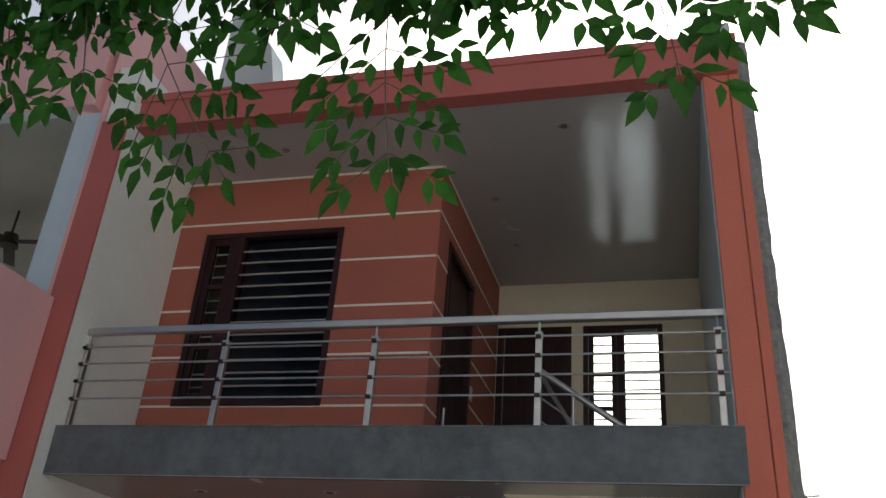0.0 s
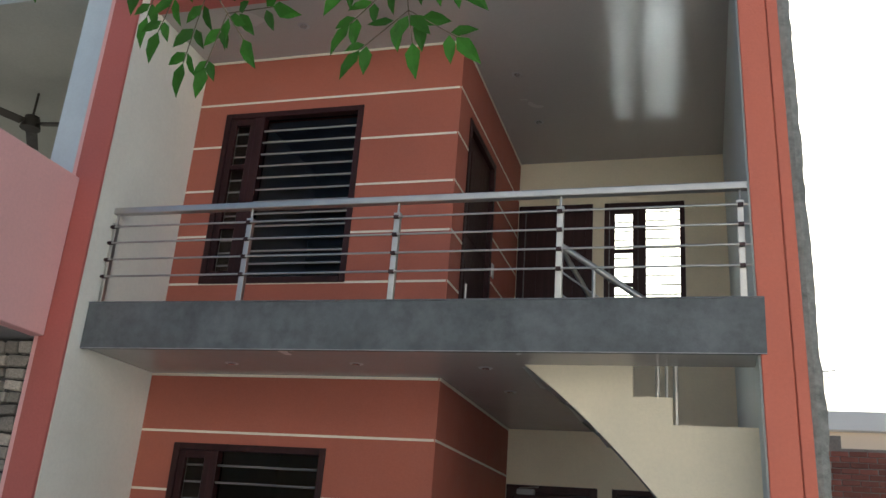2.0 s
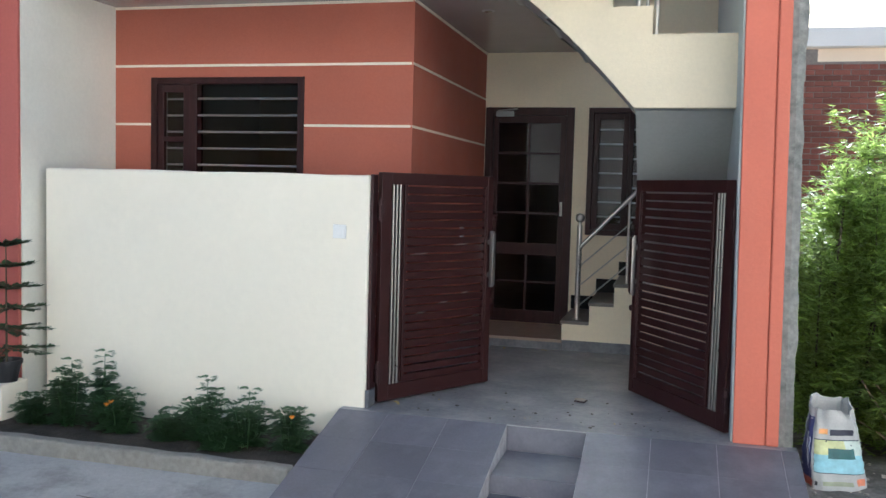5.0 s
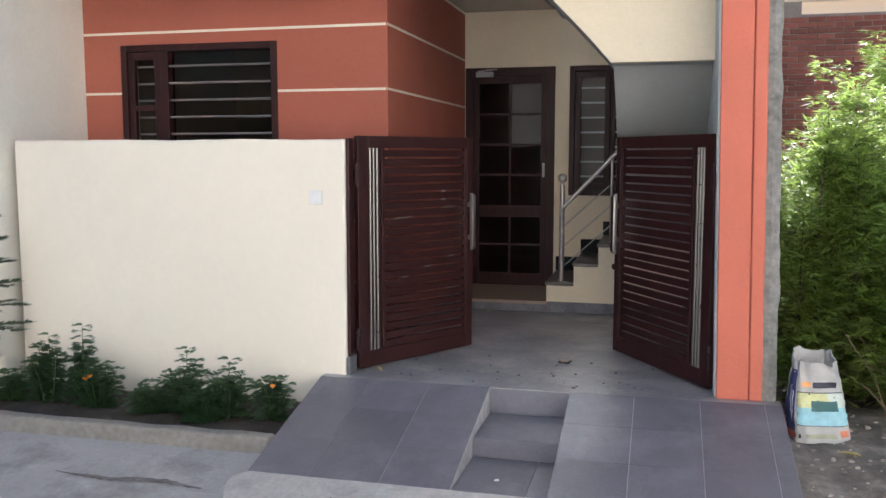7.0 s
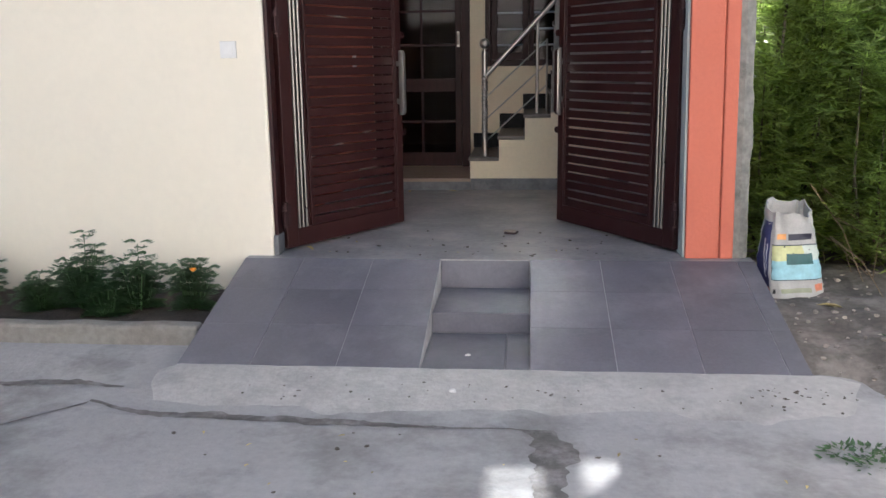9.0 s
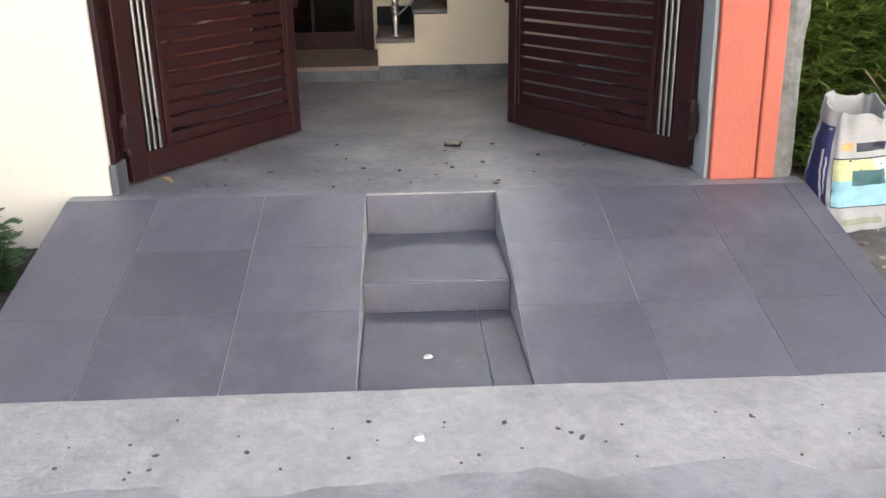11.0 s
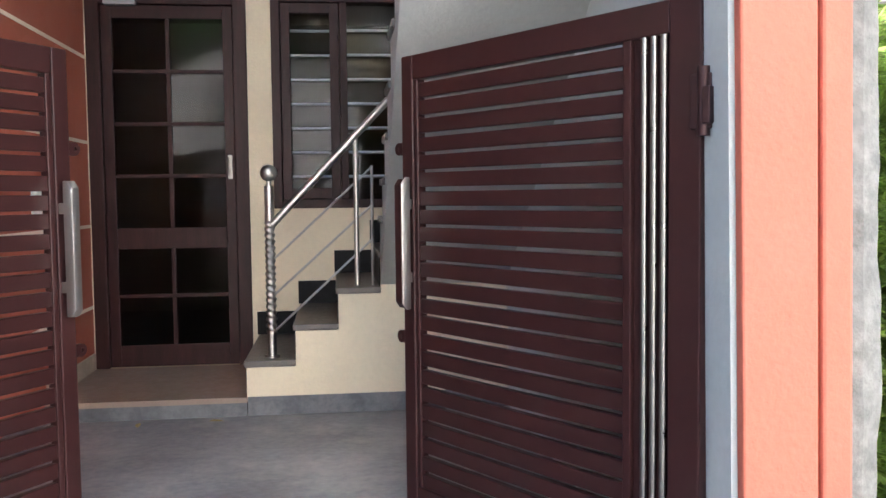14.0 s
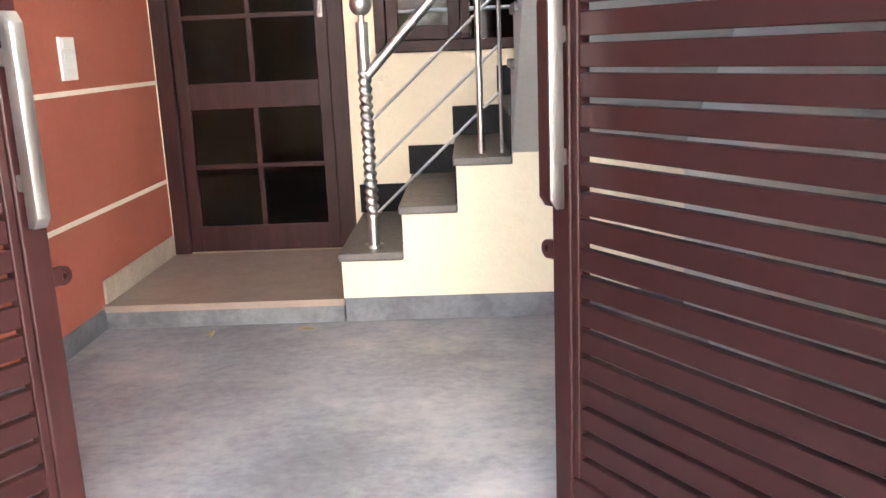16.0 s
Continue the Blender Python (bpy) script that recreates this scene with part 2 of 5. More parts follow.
bm = B()
grid_sheet(bm, -40, 40, -9.0, -0.79, 320, 60, lambda x, y: ROAD + 0.04 * min(1, max(0, (y + 1.45) / 0.65)) + 0.004 * noise.noise((x * 1.3, y * 1.3, 0)))
structure("road", bm, M_ROAD, "worn grey concrete street with stains", "road")


bm = B()
grid_sheet(bm, 2.54, 7.5, -2.2, 6.0, 70, 116, lambda x, y: -0.335 + 0.18 * min(1, max(0, (y + 1.9) / 1.3)) + 0.05 * noise.noise((x * 1.7, y * 1.7, 0)) + 0.02 * noise.noise((x * 7, y * 7, 3)) - 0.11 * min(1, max(0, (2.95 - x) / 0.3)) * min(1, max(0, (-0.85 - y) / 0.25)))
structure("verge", bm, M_DIRT, "stony brown dirt verge beside the ramp", "dirt", smooth=True)
bm = B()
grid_sheet(bm, -9.0, -0.14, -0.70, 0.02, 120, 12, lambda x, y: -0.2 + 0.025 * noise.noise((x * 5, y * 5, 1)))
structure("flower_bed_soil", bm, M_SOIL, "dark soil of the flower bed", "soil", smooth=True)
bm = B()
for i in range(3):
    box(bm, -9.0 + i * 2.955, -9.0 + (i + 1) * 2.955 - 0.004, -0.79, -0.70, ROAD - 0.02, -0.165, bevel=0.016)
bmesh.ops.subdivide_edges(bm, edges=[e for e in bm.edges if abs(e.verts[0].co.x - e.verts[1].co.x) > 1], cuts=50, use_grid_fill=True)
for v in bm.verts:
    v.co += Vector((0, 0.008 * noise.noise((v.co.x * 4, v.co.z * 6, 0)), 0.007 * noise.noise((v.co.x * 5, 3, 0))))
structure("kerb", bm, mat("kerb_concrete", (0.26, 0.245, 0.22), 0.95, var=0.2, scale=4, fine=30, bump=0.8, bump_scale=30, stain=(0.15, 0.13, 0.11), stain_amount=0.6, stain_scale=4), "low grey concrete kerb along the flower bed", "kerb")

# ---- ramp with tiles, steps and apron ----
XR0, XR1 = -0.125, 2.555
YR0, YR1, ZR1 = -0.068, -1.072, -0.246
XS0, XS1 = 0.938, 1.408


def ramp_z(y):
    return ZR1 * (y - YR0) / (YR1 - YR0)


bm = B()
for a, b in ((XR0, XS0), (XS1, XR1)):
    p = [(YR0, -0.003), (YR1, ZR1 - 0.003), (YR1, ROAD - 0.02), (YR0, ROAD - 0.02)]
    va = [bm.verts.new((a, y, z)) for y, z in p]
    vb = [bm.verts.new((b, y, z)) for y, z in p]
    bm.faces.new(va)
    bm.faces.new(vb[::-1])
    for i in range(4):
        bm.faces.new((va[i], va[(i + 1) % 4], vb[(i + 1) % 4], vb[i]))
solid(bm, [XS0, XS1], [YR1, -0.55, YR0], [ROAD - 0.02, -0.262, -0.162], lambda x, y, z: z < -0.262 or y > -0.55)
ramp = structure("ramp", bm, M_GROUT, "sloping entrance ramp of slate grey tiles with two steps cut in", "ramp")

bm = B()
grid_sheet(bm, -0.32, 2.78, -1.52, YR1, 90, 14, lambda x, y: min(ZR1, ZR1 + (ROAD - ZR1 - 0.012) * ((YR1 - y) / 0.42) ** 1.1 - 0.06 * max(0, (-0.12 - x) / 0.2) - 0.05 * max(0, (x - 2.6) / 0.2) + 0.006 * noise.noise((x * 6, y * 6, 0))))
for v in bm.verts:
    u = max(0.0, (YR1 - v.co.y) / 0.45)
    v.co.y += u * 0.09 * noise.noise((v.co.x * 2.1, 4, 0)) + u * 0.03 * noise.noise((v.co.x * 9, 2, 0))
    e = max(0.0, abs(v.co.x - 1.22) - 1.2)
    v.co.x += e * 0.25 * noise.noise((7, v.co.y * 5, 0))
structure("apron", bm, M_APRON, "rough pale concrete apron at the foot of the ramp", "apron", smooth=True)

# ---- porch floor ----
bm = B()
solid(bm, [XW, XR0, 0.012, 0.93, XE, XR1], [YR0, 0.03, 0.1, 2.504, YB], [ROAD, -0.002], lambda x, y, z: (XR0 < x < XE or (x > XE and y < 0.03) or (x < XR0 and y > 0.1)))
structure("floor", bm, M_PORCH, "smooth grey cement porch floor", "floor")
bm = B()
box(bm, 0.012, 0.93, 2.51, YB, -0.002, 0.066)
structure("platform", bm, M_SLATE, "low slate platform before the front door", "platform")
boxpart("granite_top", (0.013, 0.935, 2.495, YB, 0.066, 0.092), M_PLATFORM, bpy.data.objects["platform"], "brown granite slab")

# ---- walls ----
LW = (-2.092, -0.82, 0.95, 2.176)
UW = (-2.127, -0.828, 3.46, 5.028)
UD = (1.22, 2.2, ZS1, 5.02)


def front_wall(name, z0, z1, win, door=None):
    bm = B()
    ys = [YF, YF + 0.2] + ([door[0], door[1]] if door else []) + [YB]
    zs = sorted({z0, win[2], win[3], z1} | ({door[3]} if door else set()))

    def f(x, y, z):
        if y < YF + 0.2:
            return not (win[0] < x < win[1] and win[2] < z < win[3])
        if x < -0.2:
            return False
        return not (door and door[0] < y < door[1] and z < door[3])
    solid(bm, [XW, win[0], win[1], -0.2, 0.012], ys, zs, f)
    return structure(name, bm, M_TERRA, "terracotta painted house wall with thin cream lines", "wall")


wl = front_wall("wall_front_ground", -0.002, ZS0, LW)
wu = front_wall("wall_front_upper", ZS1, ZC, UW, UD)


def stripes(wall, levels, win, door):
    for z in levels:
        for a, b in ((XW, win[0]), (win[1], 0.0)) if win[2] < z < win[3] else ((XW, 0.0),):
            boxpart("line", (a + 0.001, b, YF - 0.004, YF + 0.001, z - 0.009, z + 0.009), M_WHITELINE, wall)
        segs = ((YF, door[0]), (door[1], YB)) if door and z < door[3] else ((YF, YB),)
        for a, b in segs:
            boxpart("line", (0.011, 0.016, a - 0.004 if a == YF else a, b, z - 0.009, z + 0.009), M_WHITELINE, wall)


stripes(wl, [2.264, 1.82, 1.355, 0.893, 0.442], LW, None)
stripes(wu, [5.128, 4.712, 4.295, 3.878, 3.46], UW, UD)
for w, z in ((wl, ZS0), (wu, ZC)):
    boxpart("line", (XW, 0.0, YF - 0.008, YF + 0.001, z - 0.02, z - 0.001), M_WHITELINE, w, "cream cornice line")
    boxpart("line", (0.011, 0.02, YF - 0.008, YB, z - 0.02, z - 0.001), M_WHITELINE, w, "cream cornice line")

LD = (0.02, 0.885, 0.092, 2.19)
LB = (1.02, 1.95, 0.98, 2.19)
UBD = (0.02, 0.80, ZS1, 5.07)
UBW = (0.92, 1.72, ZS1 + 0.35, 5.07)
bm = B()


def in_op(x, z, o):
    return o[0] < x < o[1] and o[2] < z < o[3]


solid(bm, sorted({XW, XE, LD[0], LD[1], LB[0], LB[1], UBD[1], UBW[0], UBW[1]}), [YB, YB + 0.2], sorted({-0.1, LD[2], LD[3], LB[2], ZS1, UBW[2], UBD[3], ZC}),
      lambda x, y, z: not any(in_op(x, z, o) for o in (LD, LB, UBD, UBW)))
structure("wall_back", bm, M_CREAM, "cream painted rear wall of the porch and balcony", "wall")

bm = B()
solid(bm, [XW - 0.24, XW], [-0.13, 8.0], [ROAD, 6.15], lambda x, y, z: True)
structure("wall_west", bm, mat("pale_cream_paint", (0.82, 0.8, 0.71), 0.75, var=0.05, scale=0.8, bump=0.2, stain=(0.7, 0.66, 0.56), stain_amount=0.2), "pale cream party wall", "wall")
bm = B()
solid(bm, [XE, 2.44], [0.03, 8.0], [ROAD, 0.0, 6.05], lambda x, y, z: True)
lean(bm)
structure("wall_east", bm, M_BLUEGREY, "pale blue grey party wall along the stairs", "wall")
# dim closed rooms behind the openings
bm = B()
solid(bm, [XW, XW + 0.02, XE - 0.02, XE], [YB + 0.2, 7.0, 7.02], [-0.1, ZS0], lambda x, y, z: y > 7.0 or x < XW + 0.02 or x > XE - 0.02)
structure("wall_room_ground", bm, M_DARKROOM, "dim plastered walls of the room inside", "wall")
bm = B()
solid(bm, [XW, -0.2], [YB, YB + 0.1], [ZS1, ZC], lambda x, y, z: True)
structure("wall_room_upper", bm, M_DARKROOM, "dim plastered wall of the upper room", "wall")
bm = B()
box(bm, XW, XE, YB + 0.2, 7.0, -0.1, -0.04)
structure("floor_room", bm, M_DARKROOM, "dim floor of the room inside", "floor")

# ---- balcony slab, ceilings and roof ----
bm = B()
solid(bm, [XW, 0.735, 0.95, XE], [0.02, 0.40, 1.2, YB - 0.001, YB + 0.201, 7.0], [ZS0, ZS1],
      lambda x, y, z: y > YB + 0.2 or (y < YB - 0.001 and not (y > 0.40 and (x > 0.95 or (x > 0.735 and y < 1.2)))))
structure("floor_upper", bm, M_CEILING, "balcony floor slab", "slab")
bm = B()
solid(bm, [XW + 0.001, XE - 0.002], [-0.012, 0.0195], [ZS0 - 0.012, ZS1 + 0.004], lambda x, y, z: True)
structure("trim_slab_edge", bm, M_SLABGREY, "grey cement plastered edge of the balcony slab", "slab edge")
boxpart("drip_line", (XW + 0.002, XE - 0.003, -0.0155, -0.0122, ZS0 - 0.0125, ZS0 - 0.008), M_GROUT, bpy.data.objects["trim_slab_edge"], "pale chipped line")
boxpart("coping", (XW + 0.002, XE - 0.003, -0.02, 0.019, ZS1 + 0.0045, ZS1 + 0.014), M_SLATE, bpy.data.objects["trim_slab_edge"], "thin dark slate coping", bevel=0.002)
bm = B()
solid(bm, [XW, XE], [0.1, YB + 0.3], [ZC, ZC + 0.05], lambda x, y, z: True)
structure("ceiling", bm, M_CEILING, "glossy grey painted balcony ceiling", "ceiling")
bm = B()
solid(bm, [XW, XE], [0.1, YB + 0.3], [ZC + 0.051, ZC + 0.22], lambda x, y, z: True)
structure("roof", bm, M_CONCRETE, "flat concrete roof slab", "roof")

# ---- painted frame of the facade ----
bm = B()
box(bm, XW - 0.245, XW - 0.004, -0.16, -0.131, ROAD, ZC, bevel=0.006)
structure("pillar_west", bm, M_REDFRAME, "brick red painted pillar face", "pillar")
bm = B()
box(bm, 2.216, 2.384, -0.004, 0.029, -0.002, ZC - 0.012, bevel=0.006)
box(bm, 2.384, 2.389, 0.010, 0.029, -0.002, ZC - 0.012)
box(bm, 2.389, 2.458, -0.009, 0.029, -0.002, ZC - 0.012, bevel=0.008)
lean(bm)
structure("pillar_east", bm, M_SALMON, "salmon orange painted pillar face with a ridge", "pillar")
bm = B()
rows = []
for i in range(181):
    z = -0.25 + i * 6.1 / 180
    e = 2.535 + 0.014 * noise.noise((0, z * 2.3, 0)) + 0.009 * noise.noise((0, z * 9, 5))
    f = 0.014 + 0.006 * noise.noise((3, z * 6, 0))
    rows.append([bm.verts.new(p) for p in ((2.441, 0.5, z), (2.441, f, z), (2.49, f - 0.006 + 0.006 * noise.noise((7, z * 8, 0)), z), (e, f + 0.012, z), (e, 0.5, z))])
for a, b in zip(rows, rows[1:]):
    for q in range(5):
        bm.faces.new((a[q], a[(q + 1) % 5], b[(q + 1) % 5], b[q]))
bm.faces.new(rows[0])
bm.faces.new(rows[-1][::-1])
lean(bm)
structure("pillar_concrete", bm, M_CONCRETE, "rough raw concrete edge of the party wall", "pillar")
bm = B()
box(bm, XW - 0.245, 2.36, -0.05, 0.099, ZC - 0.01, 5.87, bevel=0.006)
box(bm, XW - 0.245, 2.36, -0.07, -0.051, 5.80, 5.875, bevel=0.004)
structure("beam", bm, M_REDFRAME, "brick red painted roof beam", "beam")

# ---- compound wall ----
bm = B()
box(bm, -2.33, 0.018, 0.0, 0.115, ROAD, 1.455, bevel=0.014)
bmesh.ops.subdivide_edges(bm, edges=[e for e in bm.edges if abs(e.verts[0].co.x - e.verts[1].co.x) > 1], cuts=60, use_grid_fill=True)
for v in bm.verts:
    if v.co.z > 1.3:
        v.co.z += 0.007 * noise.noise((v.co.x * 2.2, 0, 0)) + 0.003 * noise.noise((v.co.x * 9, v.co.y * 9, 0))
structure("wall_compound", bm, M_WALLCREAM, "cream plastered low compound wall", "wall")

# ---- stairs ----
RIS, Z0S = 0.1715, 0.092
st = structure("stairs", B(), M_CREAM, "cream stairs with dark granite treads turning up to the balcony", "stairs")
XN = [0.932, 1.166, 1.373, 1.578]
zq = Z0S + 4 * RIS
nf2 = 7
YL = 2.504 - nf2 * 0.25
zl = zq + nf2 * RIS
bm = B()
extrude_xz(bm, [(XN[0], Z0S), (XN[0], Z0S + 0.14), (XN[1], Z0S + 0.14), (XN[1], Z0S + RIS + 0.14), (XN[2], Z0S + RIS + 0.14), (XN[2], Z0S + 2 * RIS + 0.14),
                (XN[3], Z0S + 2 * RIS + 0.14), (XN[3], Z0S + 3 * RIS + 0.14), (XE, Z0S + 3 * RIS + 0.14), (XE, Z0S)], 2.504, YB - 0.002)
part("lower_flight", bm, M_CREAM, st)
boxpart("skirting", (0.936, XE, 2.508, YB - 0.01, -0.001, Z0S), M_SLATE, st, "dark slate skirting")
bm = B()
pts = [(2.503, zq - 0.03)]
for i in range(nf2):
    y = 2.503 - i * 0.25
    pts += [(y, zq - 0.03 + (i + 1) * RIS), (y - 0.25, zq - 0.03 + (i + 1) * RIS)]
pts += [(0.48, zl - 0.03), (0.48, 1.91), (0.62, 1.91), (2.503, 0.618)]
ca = [bm.verts.new((XN[3], y, z)) for y, z in pts]
cb = [bm.verts.new((XE - 0.002, y, z)) for y, z in pts]
bm.faces.new(ca)
bm.faces.new(cb[::-1])
for i in range(len(pts)):
    j = (i + 1) % len(pts)
    bm.faces.new((ca[i], ca[j], cb[j], cb[i]))
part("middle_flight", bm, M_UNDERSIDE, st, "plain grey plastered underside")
nf3 = 5
bm = B()
g3 = (1.575 - 0.62) / nf3
r3 = (ZS1 - zl) / (nf3 + 1)
pts = []
for i in range(nf3):
    x = 1.573 - i * g3
    pts += [(x, zl - 0.03 + i * r3 + (0 if i else 0.0)), (x, zl - 0.03 + (i + 1) * r3)]
pts += [(0.622, zl - 0.03 + nf3 * r3), (0.622, ZS0 + 0.01)]
for i in range(9):
    u = i / 8
    pts.append((0.74 + u * 0.833, ZS0 - 0.005 - 0.8 * (0.78 * u + 0.22 * u * u)))
extrude_xz(bm, pts, 0.4795, 1.1995)
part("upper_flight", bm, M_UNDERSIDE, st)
bm = B()
pts = [(0.73, ZS0 - 0.001)]
for i in range(1, 13):
    u = i / 12
    pts.append((0.73 + u * 0.845, ZS0 - 0.805 * (0.78 * u + 0.22 * u * u)))
pts += [(XE - 0.003, 1.91), (XE - 0.003, 2.35), (1.665, 2.35), (1.665, 2.52), (1.425, 2.52), (1.425, ZS0 - 0.001)]
extrude_xz(bm, pts, 0.40, 0.479)
part("parapet", bm, M_CREAM, st, "cream plastered stair parapet")


def tread(x0, x1, y0, y1, z):
    bm = B()
    box(bm, x0, x1, y0, y1, z - 0.03, z, bevel=0.006)
    part("tread", bm, M_GRANITE, st, "dark brown granite tread")


for i in range(3):
    tread(XN[i] - 0.012, XN[i + 1] - 0.001, 2.496, YB - 0.004, Z0S + (i + 1) * RIS)
    boxpart("riser", (XN[i + 1] - 0.006, XN[i + 1] - 0.001, 2.53, YB - 0.004, Z0S + (i + 1) * RIS, Z0S + (i + 2) * RIS - 0.031), M_BLACKGRANITE, st)
tread(XN[3] - 0.012, XE, 2.5, YB - 0.004, zq)
for i in range(nf2 - 1):
    y = 2.503 - i * 0.25
    tread(XN[3] - 0.012, XE - 0.004, y - 0.249, y + 0.012, zq + (i + 1) * RIS)
tread(XN[3] - 0.012, XE - 0.004, 0.485, 2.503 - (nf2 - 1) * 0.25, zl)
# stepped black skirting on the rear wall above the treads
for i in range(4):
    a, b = XN[i], (XN[i + 1] if i < 3 else XE)
    boxpart("skirting", (a - 0.02, b + 0.08 if i < 3 else b, YB - 0.012, YB - 0.003, Z0S + (i + 1) * RIS, Z0S + (i + 1) * RIS + 0.13), M_BLACKGRANITE, st, "black granite skirting")

# ---- windows and doors ----


def bar_part(name, a, b, r, material, parent, label="", seg=8):
    bm = B()
    cyl(bm, a, b, r, seg)
    return part(name, bm, material, parent, label, smooth=True)


def window(name, o, y, split, bars, label, glass, depth=0.09, left_rails=()):
    """A dark wooden window in the opening o = (x0, x1, z0, z1); split is the mullion's two edges in x."""
    x0, x1, z0, z1 = o
    w = tagged(new(name), label, "window", kind="structure")
    fr = 0.05
    boxpart("window_frame", (x0, x0 + fr, y - 0.012, y + depth, z0, z1), M_WOOD, w, bevel=0.004)
    boxpart("window_frame", (x1 - fr, x1, y - 0.012, y + depth, z0, z1), M_WOOD, w, bevel=0.004)
    boxpart("window_frame", (x0 + fr, x1 - fr, y - 0.010, y + depth, z1 - fr, z1), M_WOOD, w, bevel=0.004)
    boxpart("window_sill", (x0 + fr, x1 - fr, y - 0.018, y + depth, z0, z0 + fr), M_WOOD, w, bevel=0.004)
    boxpart("mullion", (split[0], split[1], y - 0.006, y + depth, z0 + fr, z1 - fr), M_WOOD, w, bevel=0.004)
    # hinged sash on the narrow side
    a, b, c, d = x0 + fr, split[0], z0 + fr, z1 - fr
    s = boxpart("sash", (a + 0.003, a + 0.055, y + 0.004, y + 0.045, c + 0.003, d - 0.003), M_WOOD, w, bevel=0.003)
    boxpart("stile", (b - 0.055, b - 0.003, y + 0.004, y + 0.045, c + 0.003, d - 0.003), M_WOOD, s, bevel=0.003)
    boxpart("rail", (a + 0.055, b - 0.055, y + 0.005, y + 0.044, d - 0.06, d - 0.003), M_WOOD, s, bevel=0.003)
    boxpart("rail", (a + 0.055, b - 0.055, y + 0.005, y + 0.044, c + 0.003, c + 0.065), M_WOOD, s, bevel=0.003)
    for z in left_rails:
        boxpart("rail", (a + 0.055, b - 0.055, y + 0.005, y + 0.044, z - 0.02, z + 0.02), M_WOOD, s, bevel=0.003)
    boxpart("pane", (a + 0.05, b - 0.05, y + 0.06, y + 0.064, c + 0.05, d - 0.05), glass, w).visible_shadow = False
    boxpart("pane", (split[1] - 0.003, x1 - fr + 0.003, y + 0.06, y + 0.064, c - 0.003, d + 0.003), glass, w).visible_shadow = False
    for z in bars:
        bar_part("bar", (split[1] - 0.01, y + 0.02, z), (x1 - fr + 0.01, y + 0.02, z), 0.0095, M_STEEL, w, "polished steel bar")
        if not any(abs(z - q) < 0.03 for q in left_rails):
            bar_part("bar", (a + 0.05, y + 0.05, z), (b - 0.05, y + 0.05, z), 0.0085, M_STEEL, w, "polished steel bar")
    return w


window("window_1", LW, YF, (-1.765, -1.70), [2.018 - 0.1255 * i for i in range(8)], "dark wooden window with horizontal steel bars", M_DARKGLASS, left_rails=(1.71,))
window("window_2", UW, YF, (-1.83, -1.745), [4.85 - 0.1105 * i for i in range(12)], "tall dark wooden window with many steel bars", M_DARKGLASS, left_rails=(4.52, 3.97))
window("window_3", LB, YB, (1.402, 1.445), [1.987 - 0.138 * i for i in range(7)], "dark wooden window with steel bars above the stairs", M_DARKGLASS)
window("window_4", UBW, YB, (1.26, 1.335), [4.97 - 0.098 * i for i in range(15)], "bright window with dark wooden frame and bars", M_GLASS, left_rails=(4.55, 4.19))


def door_frame(w, x0, x1, y, z0, z1, fw=0.075):
    boxpart("door_frame", (x0, x0 + fw, y - 0.012, y + 0.11, z0, z1), M_WOOD, w, bevel=0.004)
    boxpart("door_frame", (x1 - fw, x1, y - 0.012, y + 0.11, z0, z1), M_WOOD, w, bevel=0.004)
    boxpart("door_frame", (x0 + fw, x1 - fw, y - 0.010, y + 0.11, z1 - fw, z1), M_WOOD, w, bevel=0.004)


# glazed front door
d1 = tagged(new("door_1"), "closed dark maroon wooden front door with glass panes", "door", kind="structure")
door_frame(d1, LD[0], LD[1], YB, LD[2], LD[3])
x0, x1, z0, z1 = LD[0] + 0.078, LD[1] - 0.078, LD[2] + 0.004, LD[3] - 0.078
yd = YB + 0.012
sw = 0.055
leafp = boxpart("door_leaf", (x0, x0 + sw, yd, yd + 0.04, z0, z1), M_WOOD, d1, bevel=0.003)
boxpart("stile", (x1 - sw, x1, yd, yd + 0.04, z0, z1), M_WOOD, leafp, bevel=0.003)
zr = [z0 + 0.123, z0 + 0.40, z0 + 0.665]
boxpart("rail", (x0 + sw, x1 - sw, yd + 0.001, yd + 0.039, z0, zr[0]), M_WOOD, leafp, bevel=0.003)
boxpart("rail", (x0 + sw, x1 - sw, yd + 0.001, yd + 0.039, zr[2], zr[2] + 0.118), M_WOOD, leafp, bevel=0.003)
boxpart("rail", (x0 + sw, x1 - sw, yd + 0.001, yd + 0.039, z1 - 0.072, z1), M_WOOD, leafp, bevel=0.003)
zu = [zr[2] + 0.118 + i * (z1 - 0.072 - zr[2] - 0.118) / 4 for i in range(5)]
for z in (zr[1], zu[1], zu[2], zu[3]):
    boxpart("glazing_bar", (x0 + sw, x1 - sw, yd + 0.005, yd + 0.035, z - 0.011, z + 0.011), M_WOOD, leafp, bevel=0.003)
xm = (x0 + x1) / 2
for a, b in ((zr[0], zr[2]), (zu[0], zu[4])):
    boxpart("glazing_bar", (xm - 0.012, xm + 0.012, yd + 0.006, yd + 0.034, a, b), M_WOOD, leafp, bevel=0.003)
for a, b in ((zr[0], zr[1]), (zr[1], zr[2]), (zu[0], zu[1]), (zu[1], zu[2]), (zu[2], zu[3]), (zu[3], zu[4])):
    for c, e in ((x0 + sw, xm), (xm, x1 - sw)):
        boxpart("pane", (c, e, yd + 0.018, yd + 0.022, a, b), M_DARKGLASS, leafp)
